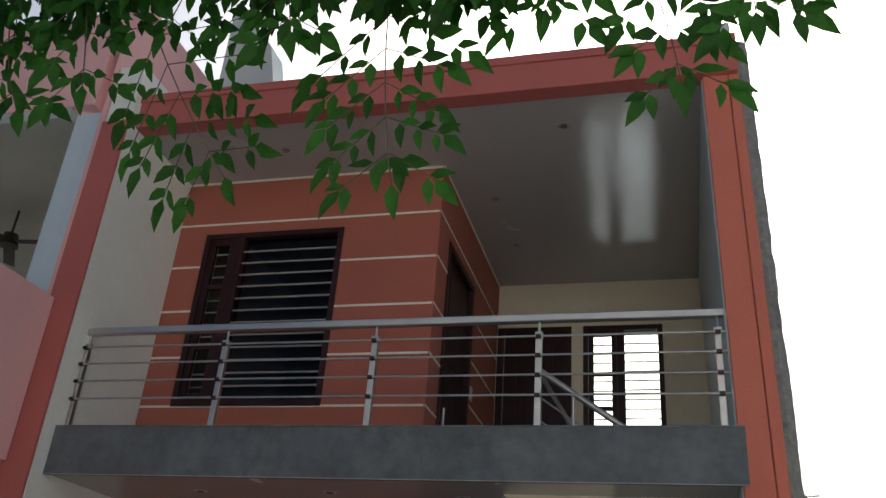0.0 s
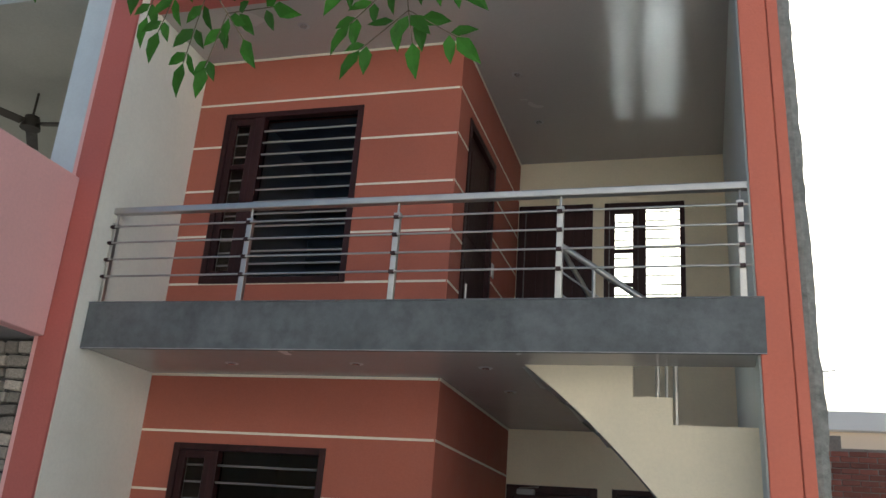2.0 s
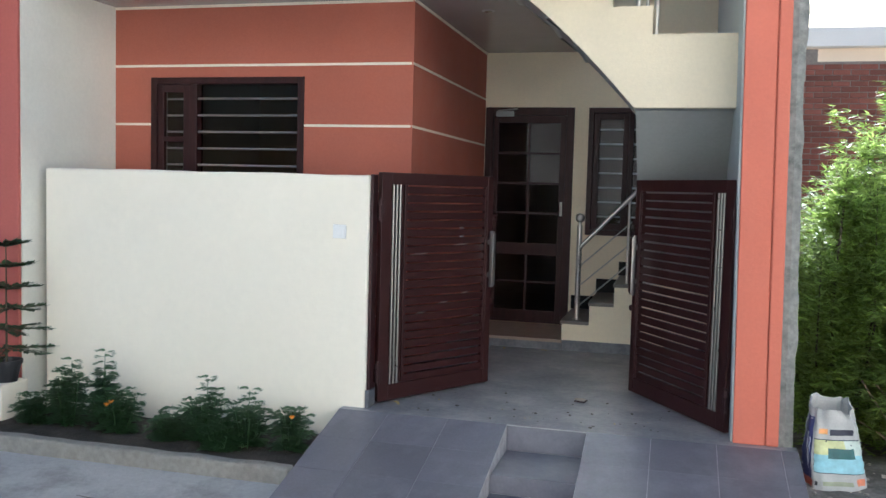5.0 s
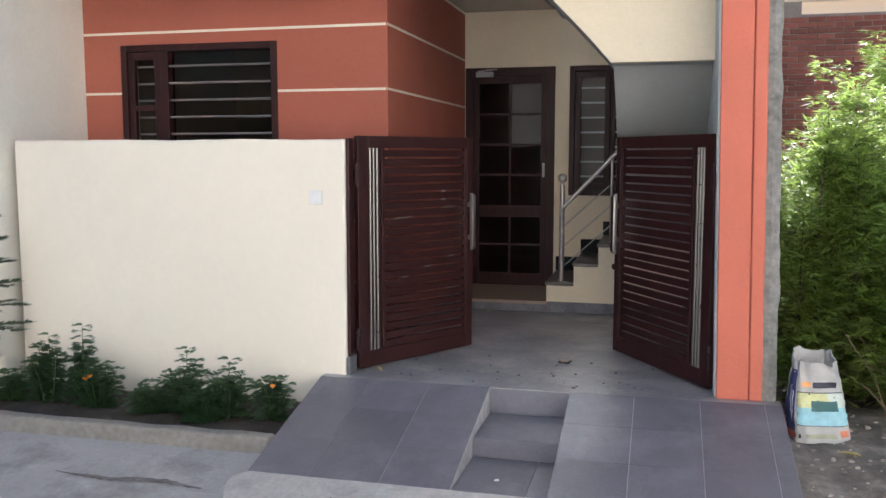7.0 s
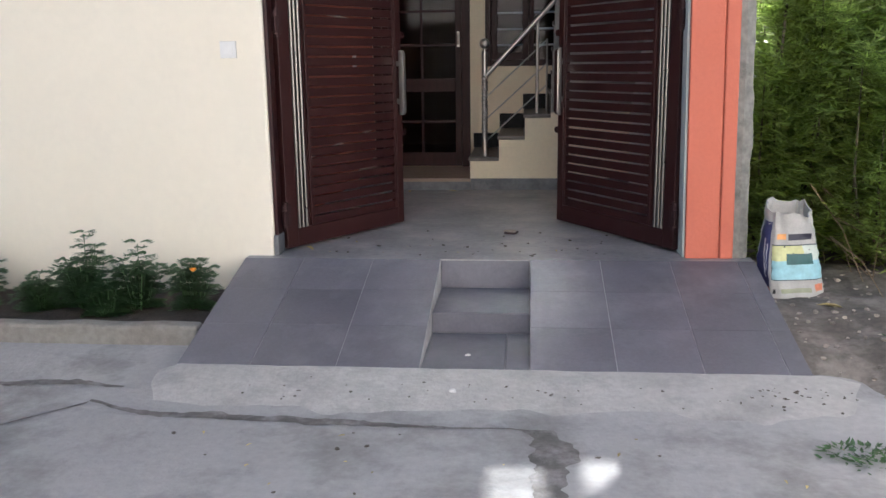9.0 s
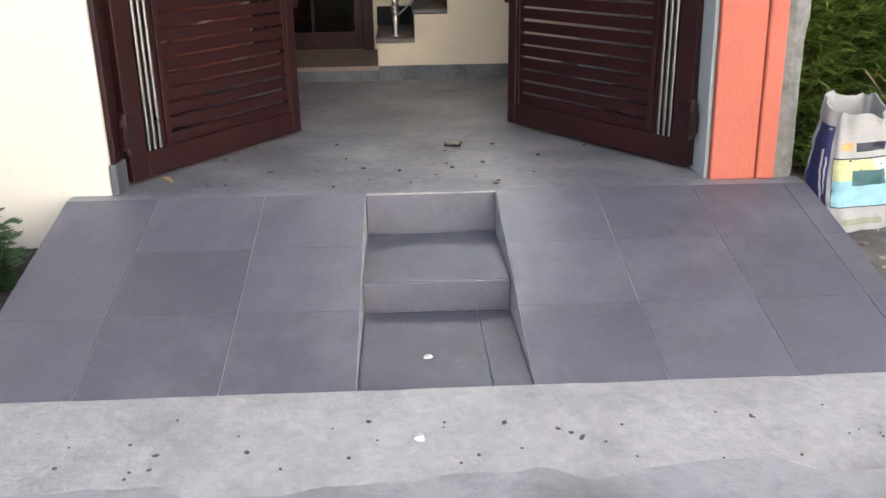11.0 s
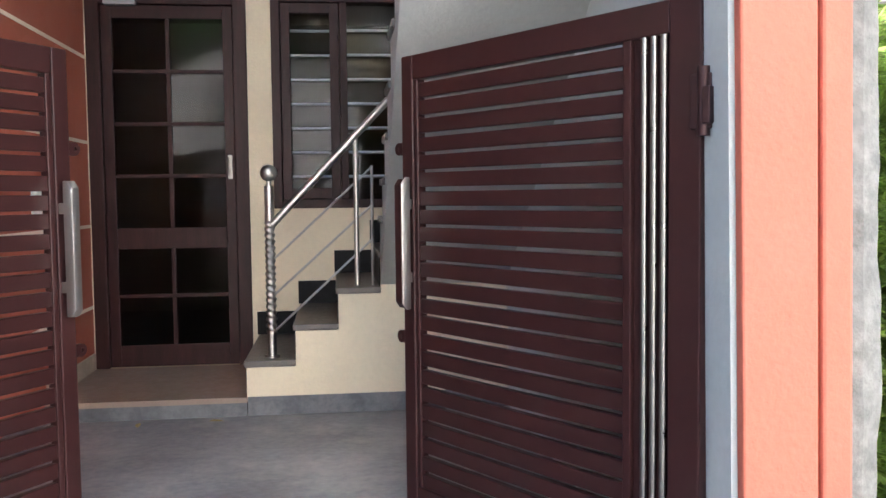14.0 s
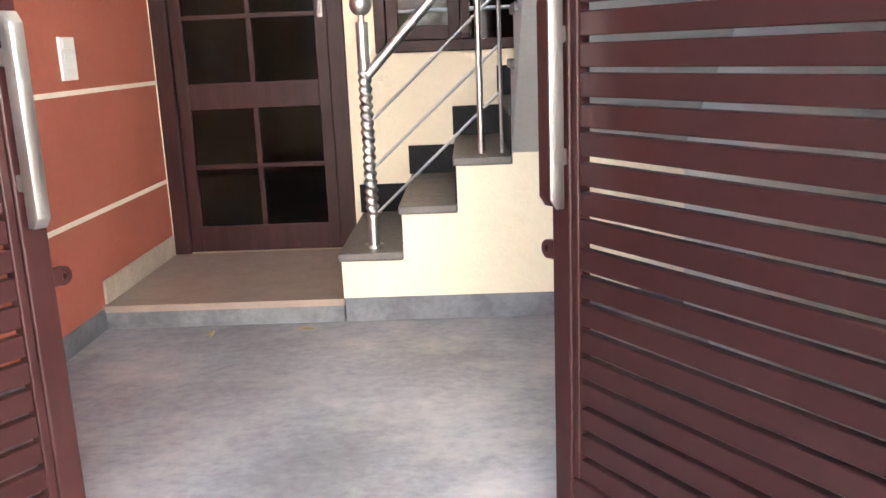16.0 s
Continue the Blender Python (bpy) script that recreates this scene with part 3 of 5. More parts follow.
h = boxpart("door_handle", (x1 - 0.04, x1 - 0.015, yd - 0.008, yd - 0.0005, 1.15, 1.285), M_STEEL, d1, "steel handle plate", bevel=0.003)
bar_part("lever", (x1 - 0.028, yd - 0.03, 1.165), (x1 - 0.028, yd - 0.03, 1.27), 0.007, M_STEEL, h)
for z in (1.175, 1.26):
    bar_part("post", (x1 - 0.028, yd - 0.03, z), (x1 - 0.028, yd - 0.006, z), 0.005, M_STEEL, h)
c = boxpart("door_closer", (0.13, 0.30, YB - 0.06, YB - 0.013, 2.10, 2.15), M_GREYPLASTIC, d1, "grey hydraulic door closer", bevel=0.006)
bar_part("arm", (0.15, YB - 0.04, 2.155), (0.34, YB - 0.06, 2.17), 0.007, M_STEEL, c)


def plank_door(name, label, dims, axis):
    """A plain dark door with two raised panels; axis says along which axis it spans."""
    w = tagged(new(name), label, "door", kind="structure")
    a, b, z0, z1 = dims
    def bx(nm, u0, u1, v0, v1, c0, c1, par=w):
        d = (u0, u1, v0, v1, c0, c1) if axis == "x" else (-v1 + 0.024, -v0 + 0.024, u0, u1, c0, c1)
        return boxpart(nm, d, M_WOOD, par, bevel=0.004)
    o = YB if axis == "x" else 0.012
    bx("door_frame", a, a + 0.07, o - 0.012, o + 0.10, z0, z1)
    bx("door_frame", b - 0.07, b, o - 0.012, o + 0.10, z0, z1)
    bx("door_frame", a + 0.07, b - 0.07, o - 0.01, o + 0.10, z1 - 0.07, z1)
    lf = bx("door_leaf", a + 0.073, b - 0.073, o + 0.03, o + 0.07, z0 + 0.01, z1 - 0.073)
    for c0, c1 in ((z0 + 0.15, z0 + 0.85), (z0 + 1.0, z1 - 0.22)):
        bx("panel", a + 0.2, b - 0.2, o + 0.018, o + 0.029, c0, c1, lf)
    return w


plank_door("door_2", "closed dark brown wooden door on the balcony", UBD, "x")
d3 = plank_door("door_3", "closed dark brown wooden side door on the balcony", UD, "y")
bar_part("door_handle", (0.03, UD[0] + 0.14, 3.42), (0.03, UD[0] + 0.14, 3.58), 0.012, M_STEEL, d3)
# granite and cement skirting of the entrance
bm = B()
box(bm, 0.0125, 0.024, 2.52, YB - 0.014, 0.0925, 0.185, bevel=0.003)
structure("baseboard_entrance", bm, mat("beige_stone_skirting", (0.42, 0.36, 0.28), 0.6, var=0.2, scale=6), "beige stone skirting beside the front door", "skirting")
bm = B()
box(bm, 0.0125, 0.02, YF + 0.01, 2.505, 0.0, 0.085, bevel=0.003)
structure("baseboard", bm, M_SLATE, "dark slate skirting of the porch", "skirting")

# ---- gates ----


def gate(name, loc, rz, L, side, label):
    """A gate leaf: hinge at the origin, along +x, its street face on the side's y."""
    g = thing(name, loc, label, "gate", "pair of gates", rz)
    H0, H1 = 0.012, 1.478
    t = 0.02
    boxpart("hinge_stile", (0.0, 0.085, -t, t, H0, H1), M_MAROON, g, bevel=0.004)
    boxpart("free_stile", (L - 0.055, L, -t, t, H0, H1), M_MAROON, g, bevel=0.004)
    boxpart("top_rail", (0.085, L - 0.055, -t + 0.001, t - 0.001, H1 - 0.076, H1), M_MAROON, g, bevel=0.004)
    boxpart("bottom_rail", (0.085, L - 0.055, -t + 0.001, t - 0.001, H0, H0 + 0.102), M_MAROON, g, bevel=0.004)
    z0, z1 = H0 + 0.102, H1 - 0.076
    boxpart("stile", (0.195, 0.22, -t + 0.002, t - 0.002, z0, z1), M_MAROON, g, bevel=0.003)
    boxpart("stile", (L - 0.075, L - 0.056, -t + 0.004, t - 0.004, z0, z1), M_MAROON, g, bevel=0.003)
    boxpart("backing", (0.085, 0.195, -0.004, 0.004, z0, z1), M_MAROON, g)
    for i in range(3):
        xb = 0.102 + i * 0.028
        bar_part("steel_bar", (xb, side * 0.014, z0), (xb, side * 0.014, z1), 0.0085, M_BARSTEEL, g, "polished vertical steel bar", 10)
    n = 23
    p = (z1 - z0) / n
    me = None
    for i in range(n):
        if me is None:
            bm = B()
            box(bm, 0.22, L - 0.075, -0.011, 0.011, 0.0, p - 0.0115, bevel=0.003)
            me = finish("slat", bm, M_MAROON)
        s = new("slat", me)
        s.parent = g
        s.location = (0, 0, z0 + 0.001 + i * p)
        s.rotation_euler = (0, radians(random.uniform(-0.12, 0.12)), 0)
    # pull handle on the street face: a flat bar with slanted ends on two brackets
    hx, hy = (L - 0.052, 0.036) if side > 0 else (L - 0.052, 0.042)
    hw = 0.017 if side > 0 else 0.014
    def slab(nm, a, b, y0, y1, z0, z1, cut, material, parent, label):
        bm = B()
        prof = [(y0, z0 + cut), (y0 + (y1 - y0) * 0.45, z0), (y1, z0), (y1, z1), (y0 + (y1 - y0) * 0.45, z1), (y0, z1 - cut)]
        va = [bm.verts.new((a, side * y, z)) for y, z in prof]
        vb = [bm.verts.new((b, side * y, z)) for y, z in prof]
        bm.faces.new(va)
        bm.faces.new(vb[::-1])
        for q in range(6):
            bm.faces.new((va[q], va[(q + 1) % 6], vb[(q + 1) % 6], vb[q]))
        bmesh.ops.bevel(bm, geom=bm.edges[:], offset=0.003, segments=2, affect="EDGES", profile=0.5)
        return part(nm, bm, material, parent, label, smooth=True)
    if side > 0:
        h = slab("handle", hx, hx + 2 * hw, hy + 0.03, hy, 0.69, 1.095, 0.02, M_MAROON, g, "maroon pull handle with a steel edge")
        slab("steel_edge", hx - 0.007, hx - 0.0005, hy + 0.032, hy - 0.002, 0.686, 1.10, 0.02, M_STEEL, h, "steel strip")
    else:
        h = slab("handle", hx, hx + 2 * hw, hy + 0.036, hy, 0.70, 1.095, 0.02, M_STEEL, g, "scuffed steel pull handle")
    for z in (0.785, 1.015):
        boxpart("bracket", (hx + 0.004, hx + 2 * hw - 0.004, *sorted((side * 0.019, side * (hy + 0.002))), z - 0.016, z + 0.016), M_STEEL, h, "bare steel bracket", bevel=0.002)
    for z in (0.59, 1.19):
        bm = B()
        box(bm, L - 0.006, L + 0.022, side * 0.012 - 0.005, side * 0.012 + 0.005, z - 0.02, z + 0.02, bevel=0.003)
        n0 = 16
        ring = [[bm.verts.new((L + 0.02 + r * math.cos(2 * math.pi * q / n0), side * 0.012 + y, z + r * math.sin(2 * math.pi * q / n0))) for q in range(n0)] for r, y in ((0.02, -0.006), (0.02, 0.006), (0.008, 0.006), (0.008, -0.006))]
        for ra, rb in zip(ring, ring[1:] + ring[:1]):
            for q in range(n0):
                bm.faces.new((ra[q], ra[(q + 1) % n0], rb[(q + 1) % n0], rb[q]))
        part("latch_lug", bm, M_MAROON, g, "round maroon lug with a hole")
    for z in (0.2, 1.24):
        k = boxpart("hinge", (-0.035, 0.02, side * 0.021, side * 0.034, z - 0.06, z + 0.06), M_DARKMETAL, g, bevel=0.003)
        boxpart("bracket", (-0.042, -0.022, side * 0.022, side * 0.05, z - 0.05, z + 0.03), M_DARKMETAL, k, bevel=0.003)
        bar_part("pin", (-0.014, side * 0.03, z - 0.075), (-0.014, side * 0.03, z + 0.075), 0.014, M_DARKMETAL, k, seg=12)
    return g


gate("gate", (0.045, 0.13, 0.0), math.degrees(math.atan2(0.875, 0.545)), 1.018, -1, "maroon slatted steel gate leaf, half open beside the compound wall")
gate("gate", (2.190, 0.155, 0.0), math.degrees(math.atan2(0.925, -0.588)), 1.10, 1, "maroon slatted steel gate leaf, half open beside the orange pillar")
bm = B()
box(bm, 0.019, 0.04, 0.02, 0.11, 0.0, 1.46, bevel=0.004)
structure("trim_gate_post", bm, M_MAROON, "maroon steel gate post on the compound wall", "gate post")
bm = B()
box(bm, 0.0185, 0.045, -0.004, 0.118, 0.0, 0.11, bevel=0.004)
structure("trim_wall_foot", bm, M_SLATE, "slate tile at the foot of the compound wall", "tile")

# ---- balcony railing ----
ry = 0.08
rail = thing("balcony_railing", (0, ry, ZS1), "polished stainless steel balcony railing with four bars", "railing")


def rz(z):
    return z - ZS1


boxpart("handrail", (-2.425, 2.165, -0.03, 0.03, rz(3.757), rz(3.808)), M_STEEL, rail, bevel=0.008)
for i, x in enumerate((-2.385, -1.25, -0.128, 0.99, 2.096)):
    w = 0.021 if i else 0.014
    p = boxpart("post", (x - w, x + w, -0.02, 0.02, rz(ZS1), rz(3.67)), M_STEEL, rail, bevel=0.004)
    bar_part("pin", (x, 0, rz(3.67)), (x, 0, rz(3.758)), 0.009, M_STEEL, p)
    boxpart("cap", (x - w - 0.004, x + w + 0.004, -0.024, 0.024, rz(3.655), rz(3.685)), M_STEEL, p, bevel=0.003)
    bm = B()
    box(bm, x - 0.035, x + 0.035, -0.035, 0.035, 0.0, 0.006, bevel=0.002)
    part("foot_plate", bm, M_STEEL, p)
    for z in (3.648, 3.52, 3.388, 3.256):
        boxpart("clamp", (x - 0.017, x + 0.017, -0.046, -0.019, rz(z) - 0.011, rz(z) + 0.011), M_DARKMETAL, p, bevel=0.002)
for z in (3.648, 3.52, 3.388, 3.256):
    bar_part("bar", (-2.42, -0.036, rz(z)), (2.15, -0.036, rz(z)), 0.0075, M_STEEL, rail)

# ---- stair railings ----
sr = thing("stair_railing", (1.048, 2.607, Z0S + RIS), "stainless steel stair railing with a twisted newel and ball", "railing")
zb = Z0S + RIS


def newel(parent):
    bm = B()
    prof = 14
    rings = []
    for i in range(190):
        z = i / 189 * 0.835
        twist = 0.12 < z < 0.66
        ring = []
        for k in range(prof):
            a = 2 * math.pi * k / prof
            r = 0.0225 + (0.004 * math.cos(2 * (a + z * 100)) if twist else 0.0)
            ring.append(bm.verts.new((r * math.cos(a), r * math.sin(a), z)))
        rings.append(ring)
    for a, b in zip(rings, rings[1:]):
        for k in range(prof):
            bm.faces.new((a[k], a[(k + 1) % prof], b[(k + 1) % prof], b[k]))
    bm.faces.new(rings[-1])
    p = part("newel", bm, M_STEEL, parent, "twisted steel newel post", smooth=True)
    bm = B()
    cyl(bm, (0, 0, 0.83), (0, 0, 0.865), 0.012)
    ball(bm, (0, 0, 0.897), 0.041, 20)
    part("ball", bm, M_STEEL, p, "polished steel ball", smooth=True)
    bm = B()
    cyl(bm, (0, 0, 0.0), (0, 0, 0.012), 0.036, 16)
    part("foot", bm, M_STEEL, p, smooth=True)


newel(sr)
bar_part("handrail", (0.0, 0, 0.635), (0.585, 0, 1.252), 0.0185, M_STEEL, sr, seg=14)
pz = 2 * RIS
bar_part("post", (0.42, 0, pz), (0.42, 0, 1.08), 0.012, M_STEEL, sr, seg=12)
bar_part("post", (0.497, 0, pz), (0.497, 0, 0.93), 0.0075, M_STEEL, sr)
for a, b in ((0.464, 0.925), (0.29, 0.74), (0.113, 0.572)):
    bar_part("bar", (0.0, 0, a), (0.5, 0, b), 0.0055, M_STEEL, sr)

ur = thing("upper_stair_railing", (0.93, 0.50, ZS1), "stainless steel railing sloping down beside the balcony stairs", "railing")
bar_part("post", (0, 0, 0), (0, 0, 0.55), 0.02, M_STEEL, ur, seg=12)
bar_part("handrail", (0.0, 0, 0.545), (0.80, 0, -0.02), 0.0225, M_STEEL, ur, seg=14)
bar_part("bar", (0.0, 0.0, 0.36), (0.62, 0, -0.09), 0.0065, M_STEEL, ur)
bar_part("bar", (0.0, 0.0, 0.2), (0.55, 0, -0.2), 0.0065, M_STEEL, ur)
bar_part("handrail", (0.0, 0.0, 0.53), (0.33, 0.66, 0.02), 0.018, M_STEEL, ur, seg=12)
bar_part("post", (0.23, 0.0, -0.30), (0.23, 0.0, 0.375), 0.012, M_STEEL, ur)
bar_part("post", (0.645, -0.03, -0.51), (0.645, -0.03, 0.10), 0.014, M_STEEL, ur)
bar_part("post", (0.70, -0.035, -0.512), (0.70, -0.035, 0.06), 0.010, M_STEEL, ur)
bar_part("post", (0.755, -0.03, -0.68), (0.755, -0.03, 0.02), 0.016, M_STEEL, ur)

# ---- small fixtures ----


def downlight(x, y, z, dark):
    d = thing("ceiling_light", (x, y, z), "small round recessed ceiling spotlight, switched off", "light", "recessed spotlights")
    bm = B()
    cyl(bm, (0, 0, -0.006), (0, 0, -0.0005), 0.042, 20, 0.05)
    part("rim", bm, M_GREYPLASTIC, d, smooth=True)
    bm = B()
    cyl(bm, (0, 0, -0.009), (0, 0, -0.0062), 0.028, 16)
    part("lens", bm, M_GLASS, d)


for x, y in ((1.085, 0.457), (0.335, 1.497), (0.372, 2.402), (-1.27, 0.464)):
    downlight(x, y, ZC, True)
for x, y in ((-1.464, 0.48), (-0.468, 0.44), (0.441, 0.52), (0.437, 1.37)):
    downlight(x, y, ZS0, False)


def switch_plate(name, m, w, h, label, keys):
    s = thing(name, (0, 0, 0), label, "switch")
    s.matrix_basis = m
    boxpart("plate", (-w / 2, w / 2, -0.011, -0.0005, -h / 2, h / 2), M_WHITEPLASTIC, s, bevel=0.003)
    for i in range(keys):
        z = h / 2 - (i + 0.5) * h / keys
        boxpart("key", (-w * 0.32, w * 0.32, -0.0145, -0.011, z - h * 0.3 / keys, z + h * 0.3 / keys), M_WHITEPLASTIC, s, bevel=0.002)


switch_plate("doorbell", pose(-0.17, 0.0, 1.10), 0.085, 0.085, "white square doorbell switch on the compound wall", 1)
bell = bpy.data.objects["doorbell"]
# grey rim behind the plate, added to draw the thin shade around it
boxpart("gasket", (-0.0432, 0.0432, -0.004, -0.0006, -0.0432, 0.0432), M_GREYPLASTIC, bell, "grey rim standing in for the shade around the doorbell plate")

# ---- floor socket of the gate bolt ----
fs = thing("bolt_socket", (1.297, 0.665, 0.0), "small grey metal bolt socket let into the porch floor", "socket", rz=-12)
bm = B()
for d in ((-0.036, 0.036, -0.036, -0.026), (-0.036, 0.036, 0.026, 0.036), (-0.036, -0.026, -0.026, 0.026), (0.026, 0.036, -0.026, 0.026)):
    box(bm, *d, 0.0005, 0.009, bevel=0.002)
part("rim", bm, M_DARKMETAL, fs, "dark metal rim")
boxpart("plate", (-0.026, 0.026, -0.026, 0.026, 0.0005, 0.004), M_GREYPLASTIC, fs, "dusty grey plate")
switch_plate("light_switch", pose(0.012, 2.47, 1.012, 0, 0, 90), 0.12, 0.15, "white switch plate on the terracotta wall", 3)
switch_plate("light_switch", pose(0.012, 2.29, 4.0, 0, 0, 90), 0.08, 0.13, "white switch plate beside the balcony door", 2)

# ---- plants ----
M_LEAF = leaf_mat("tree_leaf", (0.03, 0.105, 0.01), 0.36, 0.35, 0.5)
M_LEAF.node_tree.nodes["Principled BSDF"].inputs["Specular IOR Level"].default_value = 0.2
M_BUSHLEAF = leaf_mat("shrub_leaf", (0.32, 0.42, 0.11), 0.7, 0.4, 0.38)
M_MARIGOLD = leaf_mat("marigold_leaf", (0.07, 0.145, 0.052), 0.25, 0.35, 0.5)
M_CONIFER = leaf_mat("conifer_needles", (0.03, 0.085, 0.025), 0.15, 0.3, 0.5)
M_TWIG = mat("twig_bark", (0.09, 0.075, 0.045), 0.85, var=0.25, scale=10, bump=0.4)
M_DRYTWIG = mat("dry_stalks", (0.2, 0.14, 0.08), 0.9, var=0.25, scale=10, bump=0.3)
M_PETAL = mat("orange_petals", (0.75, 0.26, 0.02), 0.6, var=0.2, scale=20, bump=0)
M_DRYLEAF = mat("dry_leaf", (0.45, 0.36, 0.15), 0.8, var=0.3, scale=20, bump=0.2, random_amount=0.4)


class Stalks:
    """Gathers many thin four-sided stalks into one mesh."""

    def __init__(self):
        self.v, self.f = [], []

    def add(self, a, b, r, r2=None):
        d = (b - a).normalized()
        s = d.orthogonal().normalized()
        t = d.cross(s)
        i = len(self.v)
        for p, w in ((a, r), (b, r if r2 is None else r2)):
            self.v += [tuple(p + (s * c + t * e) * w) for c, e in ((1, 0), (0, 1), (-1, 0), (0, -1))]
        self.f += [(i + k, i + (k + 1) % 4, i + 4 + (k + 1) % 4, i + 4 + k) for k in range(4)]

    def part(self, name, material, parent, label=""):
        me = bpy.data.meshes.new(name)
        me.from_pydata(self.v, [], self.f)
        me.materials.append(material)
        me.update()
        ob = new(name, me)
        ob.parent = parent
        return tagged(ob, label)


class Leaves:
    """Gathers many small folded leaves into one mesh."""

    def __init__(self):
        self.v, self.f = [], []

    def add(self, base, along, up, length, width, fold=0.15, droop=0.0):
        """A pointed leaf from base; its outline has six corners and a raised fold."""
        a = along.normalized()
        s = a.cross(up)
        if s.length < 1e-4:
            s = a.orthogonal()
        s.normalize()
        n = s.cross(a)
        i = len(self.v)
        for u, w, h in ((0, 0, 0), (0.3, 0.5, fold), (0.65, 0.38, fold * 0.7), (1, 0, -droop), (0.65, -0.38, fold * 0.7), (0.3, -0.5, fold), (0.35, 0, 0), (0.68, 0, -droop * 0.3)):
            self.v.append(tuple(base + a * (u * length) + s * (w * width) + n * (h * width)))
        self.f += [(i, i + 6, i + 1), (i + 1, i + 6, i + 7, i + 2), (i + 2, i + 7, i + 3), (i, i + 5, i + 6), (i + 5, i + 4, i + 7, i + 6), (i + 4, i + 3, i + 7)]

    def blade(self, base, along, side, length, width):
        """A narrow four-cornered blade."""
        i = len(self.v)
        a = along * length
        s = side * (width / 2)
        for p in (base, base + a * 0.4 + s, base + a, base + a * 0.4 - s):
            self.v.append(tuple(p))
        self.f.append((i, i + 1, i + 2, i + 3))

    def mesh(self, name, material):
        me = bpy.data.meshes.new(name)
        me.from_pydata(self.v, [], self.f)
        me.materials.append(material)
        me.update()
        return me

    def part(self, name, material, parent, label=""):
        ob = new(name, self.mesh(name, material))
        ob.parent = parent
        return tagged(ob, label)


def rnd_dir(rng, up=0.0):
    v = Vector((rng.gauss(0, 1), rng.gauss(0, 1), rng.gauss(0, 1) + up))
    return v.normalized() if v.length > 1e-6 else Vector((0, 0, 1))


def leaflets(lv, stalks, rng, a, b, face, size, pairs):
    """A pinna from a to b: thin stalk, pairs of hanging leaflets that show their face, and one at the tip."""
    d = b - a
    stalks.add(a, b, 0.0013)
    side = d.cross(face).normalized()
    down = Vector((0, 0, -0.55))
    for k in range(pairs):
        u = 0.25 + 0.6 * k / max(pairs - 1, 1)
        for sgn in (-1, 1):
            way = (side * sgn * rng.uniform(0.55, 0.95) + d.normalized() * rng.uniform(0.4, 0.8) + down + rnd_dir(rng) * 0.12).normalized()
            sz = size * rng.uniform(0.72, 1.08)
            lv.add(a + d * u + way * 0.005, way, face + rnd_dir(rng) * 0.38, sz, sz * rng.uniform(0.40, 0.48), 0.06, rng.uniform(0.0, 0.4))
    way = (d.normalized() + down * 0.8).normalized()
    lv.add(b, way, face + rnd_dir(rng) * 0.3, size * 1.2, size * 0.5, 0.06, 0.3)


def compound_leaf(lv, stalks, rng, a, b, leaflet=0.06, pairs=4):
    """A twice pinnate leaf hanging from a to b: a stalk with opposite pinnae of broad pointed leaflets."""
    d = b - a
    L = d.length
    face = (Vector((0.1, -1, -0.35)) + rnd_dir(rng) * 0.3).normalized()
    side = d.cross(face).normalized()
    bend = side * rng.uniform(-0.06, 0.06) * L
    at = [a + d * (i / 6) + bend * (4 * (i / 6) * (1 - i / 6)) for i in range(7)]
    for p, q in zip(at, at[1:]):
        stalks.add(p, q, 0.0018)
    for k in range(pairs):
        u = 0.2 + 0.66 * k / max(pairs - 1, 1)
        p = a + d * u + bend * (4 * u * (1 - u))
        reach = max(0.11, L * (0.42 - 0.2 * u)) * rng.uniform(0.85, 1.15)
        for sgn in (-1, 1):
            q = p + (side * sgn + d.normalized() * 0.55 + Vector((0, 0, -0.15)) + rnd_dir(rng) * 0.12).normalized() * reach
            leaflets(lv, stalks, rng, p, q, face, leaflet * rng.uniform(0.9, 1.08), 3 if reach > 0.15 else 2)
    leaflets(lv, stalks, rng, at[5], b, face, leaflet, 1)


# street tree: trunk behind the path, its lowest boughs hang over it
rng = random.Random(5)
tree = thing("street_tree", (-1.7, -6.9, ROAD), "leafy street tree with drooping compound leaves", "tree")
T0 = Vector((-1.7, -6.9, ROAD))
bm = B()
tr = [Vector((0, 0, 0)), Vector((0.06, 0.05, 1.2)), Vector((0.1, 0.15, 2.4)), Vector((0.3, 0.5, 3.4)), Vector((0.7, 1.0, 4.4))]
for i in range(4):
    cyl(bm, tr[i], tr[i + 1], 0.15 - 0.025 * i, 14, 0.15 - 0.025 * (i + 1))
limbs = []
for tip in ((2.2, 3.1, 3.55), (3.2, 3.2, 3.7), (1.0, 2.6, 3.9), (3.8, 2.6, 4.0), (-0.8, 1.2, 4.6), (-1.4, -0.9, 4.4), (0.6, -1.6, 4.8), (1.8, 0.6, 5.2)):
    st0, tip = tr[3], Vector(tip)
    mid = (st0 + tip) / 2 + Vector((0, 0, 0.45))
    cyl(bm, st0, mid, 0.055, 8, 0.032)
    cyl(bm, mid, tip, 0.032, 8, 0.010)
    limbs.append((mid, tip))
part("trunk", bm, M_TWIG, tree, "grey brown bark", smooth=True)
lv, stalks = Leaves(), Stalks()
